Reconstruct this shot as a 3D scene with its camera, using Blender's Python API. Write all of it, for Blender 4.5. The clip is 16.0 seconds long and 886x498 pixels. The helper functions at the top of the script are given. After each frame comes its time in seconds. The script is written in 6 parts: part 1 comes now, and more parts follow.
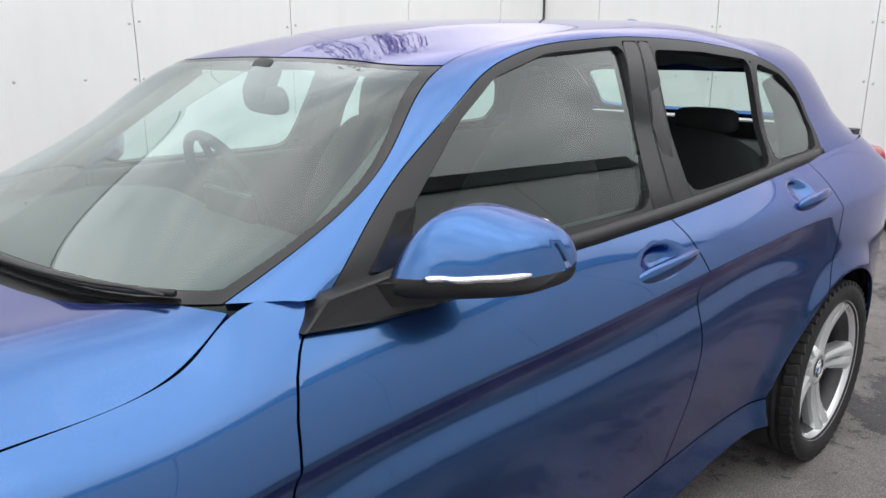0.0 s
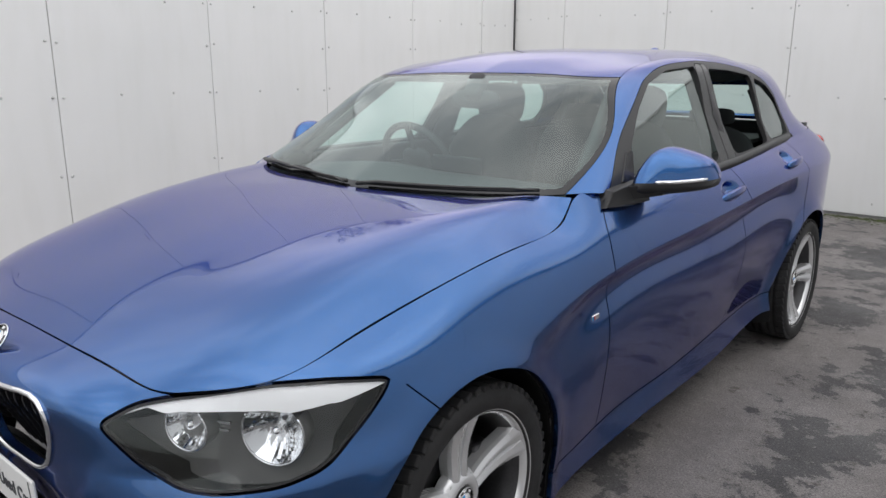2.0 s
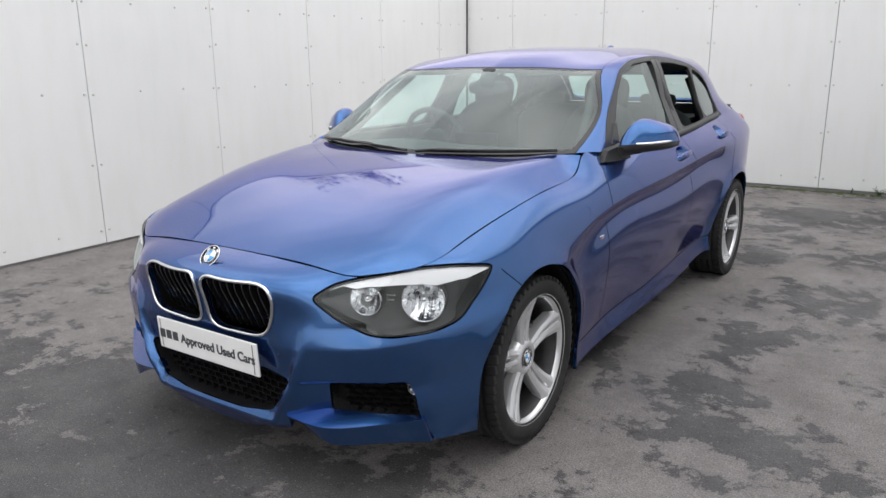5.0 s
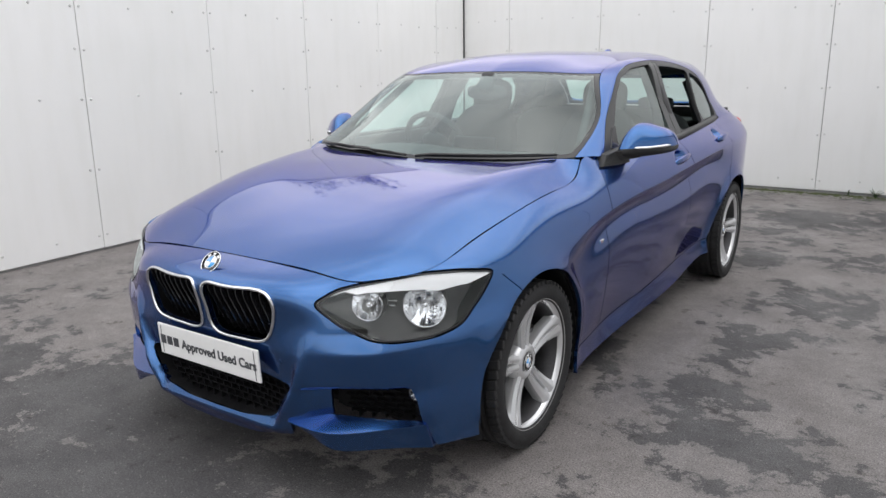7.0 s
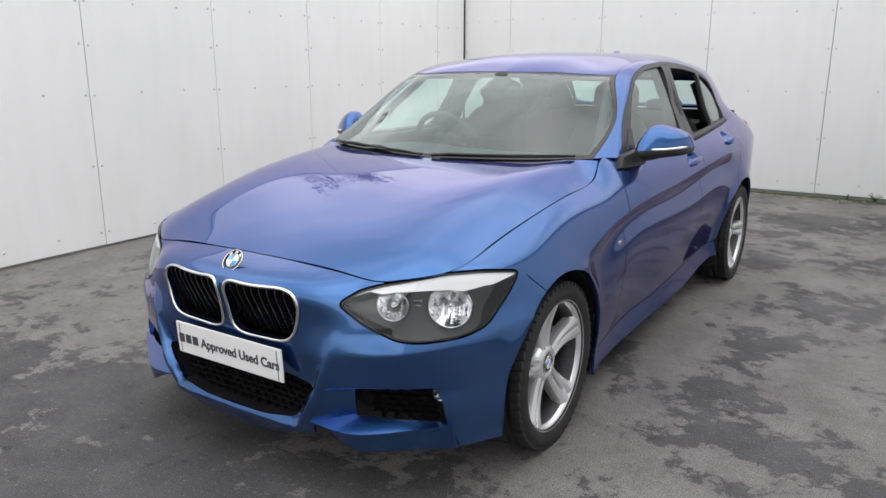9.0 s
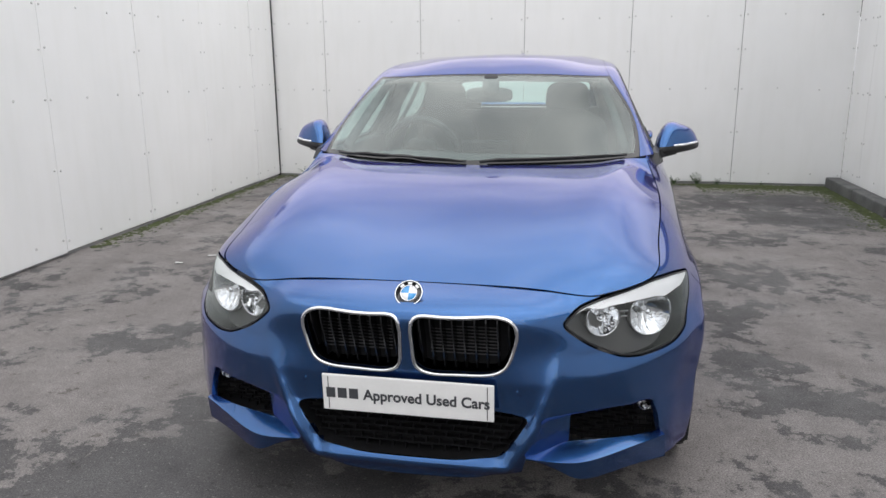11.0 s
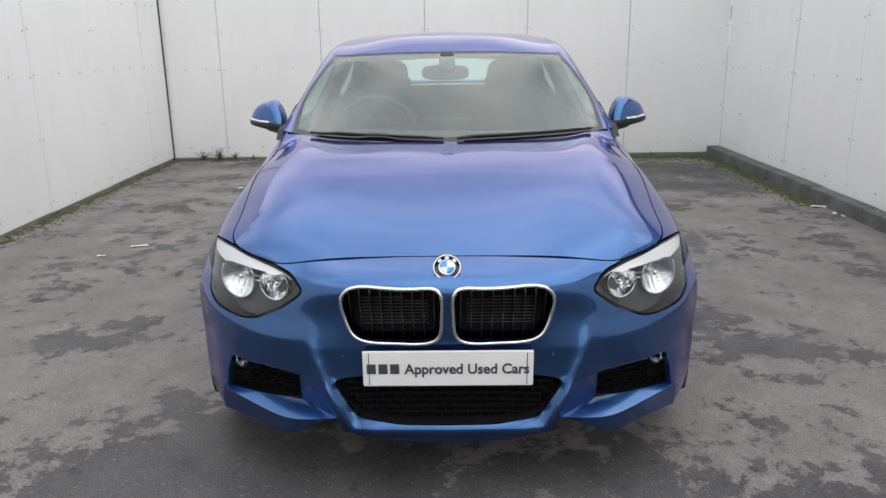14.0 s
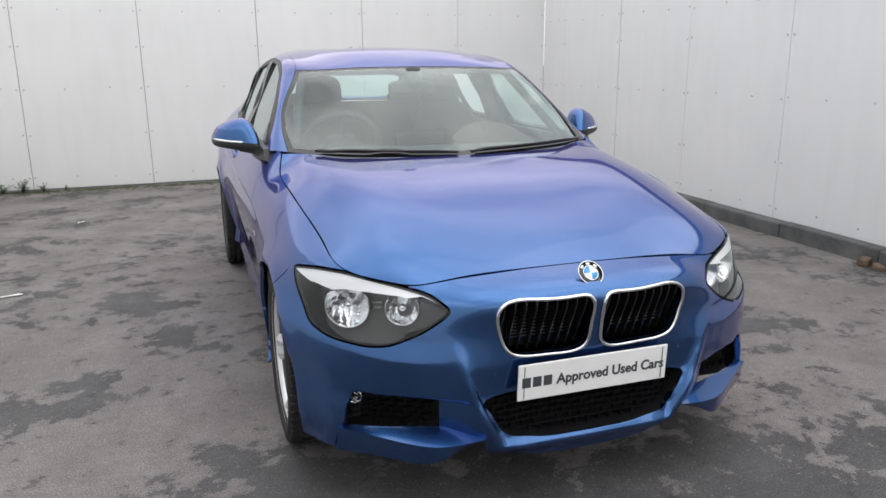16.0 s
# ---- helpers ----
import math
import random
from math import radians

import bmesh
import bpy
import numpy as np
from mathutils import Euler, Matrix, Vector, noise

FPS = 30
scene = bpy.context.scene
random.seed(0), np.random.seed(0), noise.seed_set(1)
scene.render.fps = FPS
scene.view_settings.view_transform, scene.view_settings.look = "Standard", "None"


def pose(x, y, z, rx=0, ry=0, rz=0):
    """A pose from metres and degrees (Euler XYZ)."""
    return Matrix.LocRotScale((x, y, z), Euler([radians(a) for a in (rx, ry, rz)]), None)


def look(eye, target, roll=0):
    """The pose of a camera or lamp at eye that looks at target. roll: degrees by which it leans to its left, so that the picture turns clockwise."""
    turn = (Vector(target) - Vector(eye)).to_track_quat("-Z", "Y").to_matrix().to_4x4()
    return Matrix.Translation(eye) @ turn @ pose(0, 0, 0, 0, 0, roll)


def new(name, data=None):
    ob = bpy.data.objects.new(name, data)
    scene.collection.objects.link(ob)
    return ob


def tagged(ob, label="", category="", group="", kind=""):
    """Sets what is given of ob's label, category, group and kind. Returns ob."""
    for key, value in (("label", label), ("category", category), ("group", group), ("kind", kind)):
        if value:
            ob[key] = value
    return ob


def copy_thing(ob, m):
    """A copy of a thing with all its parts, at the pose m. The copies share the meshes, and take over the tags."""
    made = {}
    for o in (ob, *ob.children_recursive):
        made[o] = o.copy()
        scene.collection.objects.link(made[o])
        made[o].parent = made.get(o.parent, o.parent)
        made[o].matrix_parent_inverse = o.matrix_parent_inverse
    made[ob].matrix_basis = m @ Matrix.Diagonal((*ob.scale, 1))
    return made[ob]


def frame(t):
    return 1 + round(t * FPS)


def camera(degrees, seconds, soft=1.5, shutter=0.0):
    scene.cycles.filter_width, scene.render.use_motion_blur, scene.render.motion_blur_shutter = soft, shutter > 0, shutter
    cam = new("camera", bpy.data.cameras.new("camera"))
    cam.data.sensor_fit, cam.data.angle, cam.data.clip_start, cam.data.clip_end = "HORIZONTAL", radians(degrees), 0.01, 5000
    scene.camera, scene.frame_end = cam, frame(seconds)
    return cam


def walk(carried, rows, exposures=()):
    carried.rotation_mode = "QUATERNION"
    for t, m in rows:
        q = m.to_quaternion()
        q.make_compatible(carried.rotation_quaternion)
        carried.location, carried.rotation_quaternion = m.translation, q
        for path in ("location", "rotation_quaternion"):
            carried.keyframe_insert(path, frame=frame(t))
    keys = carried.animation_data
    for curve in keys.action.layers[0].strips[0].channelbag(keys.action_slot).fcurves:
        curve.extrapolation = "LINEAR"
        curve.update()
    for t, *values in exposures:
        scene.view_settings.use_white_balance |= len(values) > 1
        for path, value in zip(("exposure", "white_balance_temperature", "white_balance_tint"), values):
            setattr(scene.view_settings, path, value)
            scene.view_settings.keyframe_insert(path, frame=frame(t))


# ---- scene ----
cam = camera(62.0, 16.0)
PATH = [
    (0, (1.742, 0.17, 1.388), (0.33, 1.484, 0.86), -0.1),
    (0.5, (1.833, -0.195, 1.39), (0.47, 1.181, 0.89), 0.8),
    (1, (1.863, -0.551, 1.402), (0.562, 0.887, 0.912), 0.4),
    (1.5, (1.835, -0.956, 1.407), (0.59, 0.528, 0.912), 0.6),
    (2, (1.873, -1.3, 1.389), (0.629, 0.191, 0.908), 0.1),
    (2.5, (1.889, -1.639, 1.39), (0.686, -0.112, 0.919), -0.5),
    (3, (1.894, -1.953, 1.392), (0.745, -0.389, 0.907), -0.2),
    (3.5, (2.006, -2.171, 1.384), (0.86, -0.611, 0.883), -0.4),
    (4, (2.038, -2.282, 1.393), (0.925, -0.698, 0.888), -0.1),
    (6.5, (2.028, -2.298, 1.401), (0.948, -0.688, 0.911), -0.7),
    (7, (2.025, -2.301, 1.407), (0.944, -0.691, 0.92), -0.7),
    (7.5, (2.026, -2.297, 1.404), (0.945, -0.685, 0.926), -0.6),
    (8, (2.025, -2.294, 1.4), (0.945, -0.681, 0.923), -0.9),
    (8.5, (2.024, -2.275, 1.394), (0.943, -0.663, 0.914), -0.9),
    (9, (1.922, -2.354, 1.406), (0.863, -0.729, 0.918), 0.0),
    (9.5, (1.665, -2.595, 1.433), (0.712, -0.904, 0.949), -0.2),
    (9.7, (1.548, -2.621, 1.417), (0.629, -0.91, 0.939), 0.2),
    (11.8, (0.013, -2.838, 1.406), (-0.032, -0.904, 0.899), -0.6),
    (12, (-0.026, -2.86, 1.415), (-0.042, -0.928, 0.901), -0.3),
    (12.5, (-0.006, -2.867, 1.415), (-0.035, -0.937, 0.891), 0.4),
    (13, (0.005, -2.858, 1.411), (-0.029, -0.929, 0.881), 0.2),
    (13.5, (0.009, -2.857, 1.413), (-0.018, -0.93, 0.877), -0.2),
    (14, (0.013, -2.851, 1.415), (-0.009, -0.926, 0.874), -0.7),
    (14.5, (-0.045, -2.846, 1.417), (-0.042, -0.921, 0.874), 1.2),
    (15, (-0.382, -2.879, 1.41), (-0.238, -0.956, 0.878), 0.4),
    (15.5, (-0.737, -2.784, 1.399), (-0.416, -0.878, 0.884), -0.2),
    (16, (-1.138, -2.64, 1.399), (-0.513, -0.806, 0.901), -0.4),
]
EXPOSURES = [(0.0, 0.15), (0.5, 0.02), (1.0, -0.03), (2.5, -0.32), (4.0, -0.03), (7.0, -0.03), (9.7, -0.02), (12.5, -0.13), (16.0, -0.04)]
walk(cam, [(t, look(eye, target, roll)) for t, eye, target, roll in PATH], EXPOSURES)
# world, sun and exposure
world = bpy.data.worlds.new("overcast_sky")
scene.world = world
world.use_nodes = True
wn, wl = world.node_tree.nodes, world.node_tree.links
wn.clear()
w_out = wn.new("ShaderNodeOutputWorld")
w_bg = wn.new("ShaderNodeBackground")
w_bg.inputs["Strength"].default_value = 0.15
sky = wn.new("ShaderNodeTexSky")
sky.sky_type = "NISHITA"
sky.sun_disc = False
sky.sun_elevation = radians(48)
sky.sun_rotation = radians(116)
w_co = wn.new("ShaderNodeTexCoord")
w_map = wn.new("ShaderNodeMapping")
w_map.inputs["Scale"].default_value = (1.0, 1.0, 2.2)
w_noise = wn.new("ShaderNodeTexNoise")
w_noise.inputs["Scale"].default_value = 2.6
w_noise.inputs["Detail"].default_value = 5
w_ramp = wn.new("ShaderNodeValToRGB")
w_ramp.color_ramp.elements[0].position = 0.36
w_ramp.color_ramp.elements[0].color = (7.4, 7.6, 8.0, 1)
w_ramp.color_ramp.elements[1].position = 0.66
w_ramp.color_ramp.elements[1].color = (14.4, 14.1, 14.1, 1)
w_mix = wn.new("ShaderNodeMix")
w_mix.data_type = "RGBA"
w_mix.inputs["Factor"].default_value = 0.9
wl.new(w_co.outputs["Generated"], w_map.inputs["Vector"])
wl.new(w_map.outputs["Vector"], w_noise.inputs["Vector"])
wl.new(w_noise.outputs["Fac"], w_ramp.inputs["Fac"])
wl.new(sky.outputs["Color"], w_mix.inputs["A"])
wl.new(w_ramp.outputs["Color"], w_mix.inputs["B"])
w_split = wn.new("ShaderNodeSeparateXYZ")
w_rise = wn.new("ShaderNodeMapRange")
w_rise.inputs["To Min"].default_value, w_rise.inputs["To Max"].default_value = 0.75, 1.2
w_tone = wn.new("ShaderNodeVectorMath")
w_tone.operation = "SCALE"
wl.new(w_co.outputs["Generated"], w_split.inputs["Vector"])
wl.new(w_split.outputs["Z"], w_rise.inputs["Value"])
wl.new(w_mix.outputs["Result"], w_tone.inputs[0])
wl.new(w_rise.outputs["Result"], w_tone.inputs["Scale"])
wl.new(w_tone.outputs["Vector"], w_bg.inputs["Color"])
wl.new(w_bg.outputs["Background"], w_out.inputs["Surface"])
sun_data = bpy.data.lights.new("sun", "SUN")
sun_data.energy = 0.8
sun_data.angle = radians(95)
sun_data.color = (1.0, 0.96, 0.9)
sun = new("sun", sun_data)
sun.matrix_basis = look((7.2, -3.6, 8.5), (0, 0, 0))


# ---------------------------------------------------------------- materials
def material(name, color, rough=0.5, metal=0.0, vary=0.0, scale=8.0, bump=0.0, bump_scale=120.0, coat=0.0, coat_rough=0.03, spec=0.5, color2=None):
    """A principled surface with colour variation at two scales and a fine relief."""
    m = bpy.data.materials.new(name)
    m.use_nodes = True
    n, l = m.node_tree.nodes, m.node_tree.links
    b = n["Principled BSDF"]
    b.inputs["Base Color"].default_value = (*color, 1)
    b.inputs["Roughness"].default_value = rough
    b.inputs["Metallic"].default_value = metal
    b.inputs["Coat Weight"].default_value = coat
    b.inputs["Coat Roughness"].default_value = coat_rough
    b.inputs["Specular IOR Level"].default_value = spec
    co = n.new("ShaderNodeTexCoord")
    if vary:
        big, fine = n.new("ShaderNodeTexNoise"), n.new("ShaderNodeTexNoise")
        big.inputs["Scale"].default_value = scale
        big.inputs["Detail"].default_value = 6
        fine.inputs["Scale"].default_value = scale * 11
        add = n.new("ShaderNodeMath")
        add.operation = "MULTIPLY_ADD"
        add.inputs[1].default_value = 0.35
        ramp = n.new("ShaderNodeValToRGB")
        lo = color2 if color2 else tuple(c * (1 - vary) for c in color)
        ramp.color_ramp.elements[0].position, ramp.color_ramp.elements[1].position = 0.45, 0.85
        ramp.color_ramp.elements[0].color = (*lo, 1)
        ramp.color_ramp.elements[1].color = (*[min(1, c * (1 + vary * 0.4)) for c in color], 1)
        l.new(co.outputs["Object"], big.inputs["Vector"])
        l.new(co.outputs["Object"], fine.inputs["Vector"])
        l.new(fine.outputs["Fac"], add.inputs[0])
        l.new(big.outputs["Fac"], add.inputs[2])
        l.new(add.outputs["Value"], ramp.inputs["Fac"])
        l.new(ramp.outputs["Color"], b.inputs["Base Color"])
    if bump:
        nz, bp = n.new("ShaderNodeTexNoise"), n.new("ShaderNodeBump")
        nz.inputs["Scale"].default_value = bump_scale
        nz.inputs["Detail"].default_value = 3
        bp.inputs["Strength"].default_value = bump
        bp.inputs["Distance"].default_value = 0.004
        l.new(co.outputs["Object"], nz.inputs["Vector"])
        l.new(nz.outputs["Fac"], bp.inputs["Height"])
        l.new(bp.outputs["Normal"], b.inputs["Normal"])
    return m


def paint_material():
    """Metallic blue car paint under one clear coat: teal flake, a broad dark flop coat, and a metal edge tint that turns violet at a slant."""
    m = material("blue_metallic_paint", (0.03, 0.15, 0.36), 0.24, 1.0, coat=1.0, coat_rough=0.008)
    n, l = m.node_tree.nodes, m.node_tree.links
    b = n["Principled BSDF"]
    co, vor, ramp = n.new("ShaderNodeTexCoord"), n.new("ShaderNodeTexVoronoi"), n.new("ShaderNodeValToRGB")
    vor.inputs["Scale"].default_value = 1500
    ramp.color_ramp.elements[0].color = (0.036, 0.145, 0.368, 1)
    ramp.color_ramp.elements[1].color = (0.056, 0.222, 0.550, 1)
    l.new(co.outputs["Object"], vor.inputs["Vector"])
    l.new(vor.outputs["Color"], ramp.inputs["Fac"])
    l.new(ramp.outputs["Color"], b.inputs["Base Color"])
    v = n.new("ShaderNodeBsdfPrincipled")
    v.inputs["Base Color"].default_value = (0.018, 0.036, 0.140, 1)
    v.inputs["Metallic"].default_value, v.inputs["Roughness"].default_value = 1.0, 0.50
    v.inputs["Coat Weight"].default_value, v.inputs["Coat Roughness"].default_value = 1.0, 0.008
    for shader in (b, v):
        shader.inputs["Coat IOR"].default_value = 1.52
        shader.inputs["Specular Tint"].default_value = (0.64, 0.45, 0.82, 1)
    mix = n.new("ShaderNodeMixShader")
    mix.inputs["Fac"].default_value = 0.42
    l.new(b.outputs["BSDF"], mix.inputs[1])
    l.new(v.outputs["BSDF"], mix.inputs[2])
    l.new(mix.outputs["Shader"], n["Material Output"].inputs["Surface"])
    return m


def glass_material(name, tint, base=0.06, rough=0.0):
    """Thin glazing: see-through with a tint, and a mirror gloss on its face that grows at a slant."""
    m = bpy.data.materials.new(name)
    m.use_nodes = True
    n, l = m.node_tree.nodes, m.node_tree.links
    n.clear()
    out, mx = n.new("ShaderNodeOutputMaterial"), n.new("ShaderNodeMixShader")
    tr, gl, lw = n.new("ShaderNodeBsdfTransparent"), n.new("ShaderNodeBsdfGlossy"), n.new("ShaderNodeLayerWeight")
    tr.inputs["Color"].default_value = (*tint, 1)
    gl.inputs["Roughness"].default_value = rough
    gl.inputs["Color"].default_value = (0.93, 1.0, 0.98, 1)
    lw.inputs["Blend"].default_value = 0.5
    pw, ma = n.new("ShaderNodeMath"), n.new("ShaderNodeMath")
    pw.operation, ma.operation = "POWER", "MULTIPLY_ADD"
    pw.inputs[1].default_value = 3.4
    ma.inputs[1].default_value, ma.inputs[2].default_value = 1.0 - base, base
    l.new(lw.outputs["Facing"], pw.inputs[0])
    l.new(pw.outputs["Value"], ma.inputs[0])
    l.new(ma.outputs["Value"], mx.inputs["Fac"])
    l.new(tr.outputs["BSDF"], mx.inputs[1])
    l.new(gl.outputs["BSDF"], mx.inputs[2])
    l.new(mx.outputs["Shader"], out.inputs["Surface"])
    return m


def ground_material():
    """Worn asphalt: dry grey-brown film, dark damp patches, grit and pits."""
    m = bpy.data.materials.new("worn_asphalt")
    m.use_nodes = True
    n, l = m.node_tree.nodes, m.node_tree.links
    b = n["Principled BSDF"]
    co = n.new("ShaderNodeTexCoord")

    def tex(scale, detail, rough=0.55, distort=0.0):
        t = n.new("ShaderNodeTexNoise")
        t.inputs["Scale"].default_value, t.inputs["Detail"].default_value = scale, detail
        t.inputs["Roughness"].default_value, t.inputs["Distortion"].default_value = rough, distort
        l.new(co.outputs["Object"], t.inputs["Vector"])
        return t.outputs["Fac"]

    def ramp(src, stops):
        r = n.new("ShaderNodeValToRGB")
        r.color_ramp.elements[0].position, r.color_ramp.elements[1].position = stops[0][0], stops[-1][0]
        r.color_ramp.elements[0].color, r.color_ramp.elements[1].color = (*stops[0][1], 1), (*stops[-1][1], 1)
        for p, c in stops[1:-1]:
            r.color_ramp.elements.new(p).color = (*c, 1)
        l.new(src, r.inputs["Fac"])
        return r.outputs["Color"]

    def mix(kind, fac, a, c):
        x = n.new("ShaderNodeMix")
        x.data_type, x.blend_type = "RGBA", kind
        if isinstance(fac, float):
            x.inputs["Factor"].default_value = fac
        else:
            l.new(fac, x.inputs["Factor"])
        l.new(a, x.inputs["A"])
        l.new(c, x.inputs["B"])
        return x.outputs["Result"]

    # the damp stretch where cars turn in front of the bay
    mp, ln = n.new("ShaderNodeMapping"), n.new("ShaderNodeVectorMath")
    mp.vector_type = "POINT"
    mp.inputs["Location"].default_value = (0.10, 0.80, 0)
    mp.inputs["Scale"].default_value = (0.28, 0.50, 0)
    ln.operation = "LENGTH"
    l.new(co.outputs["Object"], mp.inputs["Vector"])
    l.new(mp.outputs["Vector"], ln.inputs[0])
    wet = n.new("ShaderNodeMapRange")
    wet.inputs["From Min"].default_value, wet.inputs["From Max"].default_value = 0.48, 0.80
    wet.inputs["To Min"].default_value, wet.inputs["To Max"].default_value = -0.11, 0.03
    l.new(ln.outputs["Value"], wet.inputs["Value"])
    shift = n.new("ShaderNodeMath")
    crumbs, broad = n.new("ShaderNodeMath"), tex(1.5, 14, 0.74, 0.3)
    crumbs.operation = "MULTIPLY_ADD"
    l.new(tex(7.0, 10, 0.7), crumbs.inputs[0])
    crumbs.inputs[1].default_value = 0.60
    l.new(broad, crumbs.inputs[2])
    level = n.new("ShaderNodeMath")
    l.new(crumbs.outputs["Value"], level.inputs[0])
    level.inputs[1].default_value = -0.30
    l.new(level.outputs["Value"], shift.inputs[0])
    bias = wet.outputs["Result"]
    # single stains and dry islands round the bay: x, y, half length, half width
    damp_spots = ((1.12, 2.1, 0.16, 0.22), (1.34, 1.62, 0.18, 0.24), (1.34, 1.16, 0.2, 0.26), (1.38, 0.8, 0.24, 0.16), (1.45, 0.48, 0.28, 0.13), (1.2, 0.26, 0.13, 0.09), (1.78, 0.3, 0.28, 0.12), (1.1, -0.12, 0.2, 0.08), (1.06, 3.3, 0.2, 0.4), (1.65, 3.5, 0.3, 0.3), (1.4, 4.9, 0.8, 0.4), (2.6, 5.0, 0.6, 0.7), (2.2, 5.4, 0.8, 0.5), (2.4, 4.3, 0.5, 0.4), (-1.32, 1.12, 0.22, 0.26), (-1.66, 0.54, 0.24, 0.1), (-1.5, 1.9, 0.2, 0.35), (-1.95, 0.55, 0.2, 0.08))
    dry_spots = ((0.97, 1.2, 0.14, 0.35), (1.02, 0.5, 0.13, 0.13), (1.72, 1.36, 0.2, 0.3), (1.78, 0.78, 0.24, 0.11), (1.53, 0.18, 0.13, 0.06), (1.4, 3.0, 0.2, 0.2), (-2.0, 0.0, 0.45, 0.22), (-1.65, -0.06, 0.35, 0.1), (-1.25, 0.3, 0.25, 0.2), (-1.9, 1.1, 0.25, 0.35), (1.55, -0.1, 0.3, 0.1), (2.2, 0.9, 0.45, 0.4), (0.95, 2.0, 0.1, 0.4))
    for px, py, rx, ry, amount in [(*q, -0.10) for q in damp_spots] + [(*q, 0.10) for q in dry_spots]:
        spot, far, fall, plus = n.new("ShaderNodeMapping"), n.new("ShaderNodeVectorMath"), n.new("ShaderNodeMapRange"), n.new("ShaderNodeMath")
        spot.inputs["Location"].default_value = (-px / rx, -py / ry, 0)
        spot.inputs["Scale"].default_value = (1 / rx, 1 / ry, 0)
        far.operation, fall.interpolation_type = "LENGTH", "SMOOTHSTEP"
        fall.inputs["From Min"].default_value, fall.inputs["From Max"].default_value = 0.3, 1.5
        fall.inputs["To Min"].default_value, fall.inputs["To Max"].default_value = amount, 0.0
        l.new(co.outputs["Object"], spot.inputs["Vector"])
        l.new(spot.outputs["Vector"], far.inputs[0])
        l.new(far.outputs["Value"], fall.inputs["Value"])
        l.new(bias, plus.inputs[0])
        l.new(fall.outputs["Result"], plus.inputs[1])
        bias = plus.outputs["Value"]
    l.new(bias, shift.inputs[1])
    film = ramp(shift.outputs["Value"], [(0.466, (0, 0, 0)), (0.480, (0.75, 0.75, 0.75)), (0.54, (1, 1, 1))])
    dry = ramp(tex(2.6, 6), [(0.3, (0.165, 0.152, 0.148)), (0.7, (0.24, 0.224, 0.218))])
    damp = ramp(tex(3.2, 6), [(0.3, (0.064, 0.062, 0.064)), (0.7, (0.102, 0.099, 0.100))])
    col = mix("MIX", film, damp, dry)
    grit = ramp(tex(150, 4, 0.7), [(0.34, (0.45, 0.45, 0.45)), (0.64, (1.35, 1.35, 1.35))])
    col = mix("MULTIPLY", 1.0, col, grit)
    speck = ramp(tex(60, 4, 0.75), [(0.60, (0, 0, 0)), (0.66, (0.6, 0.6, 0.6))])
    pale = n.new("ShaderNodeRGB")
    pale.outputs[0].default_value = (0.30, 0.285, 0.275, 1)
    col = mix("MIX", speck, col, pale.outputs[0])
    mottle = ramp(tex(24, 6, 0.7), [(0.40, (0.72, 0.71, 0.70)), (0.60, (1.22, 1.21, 1.20))])
    col = mix("MULTIPLY", 0.3, col, mottle)
    pits = ramp(tex(9, 5, 0.7), [(0.33, (0.45, 0.42, 0.4)), (0.40, (1, 1, 1))])
    col = mix("MULTIPLY", 0.8, col, pits)
    l.new(col, b.inputs["Base Color"])
    rough = ramp(tex(1.4, 7, 0.6), [(0.4, (0.5, 0.5, 0.5)), (0.6, (0.85, 0.85, 0.85))])
    l.new(rough, b.inputs["Roughness"])
    b.inputs["Specular IOR Level"].default_value = 0.35
    bp = n.new("ShaderNodeBump")
    bp.inputs["Strength"].default_value, bp.inputs["Distance"].default_value = 0.55, 0.004
    l.new(tex(170, 4), bp.inputs["Height"])
    l.new(bp.outputs["Normal"], b.inputs["Normal"])
    return m


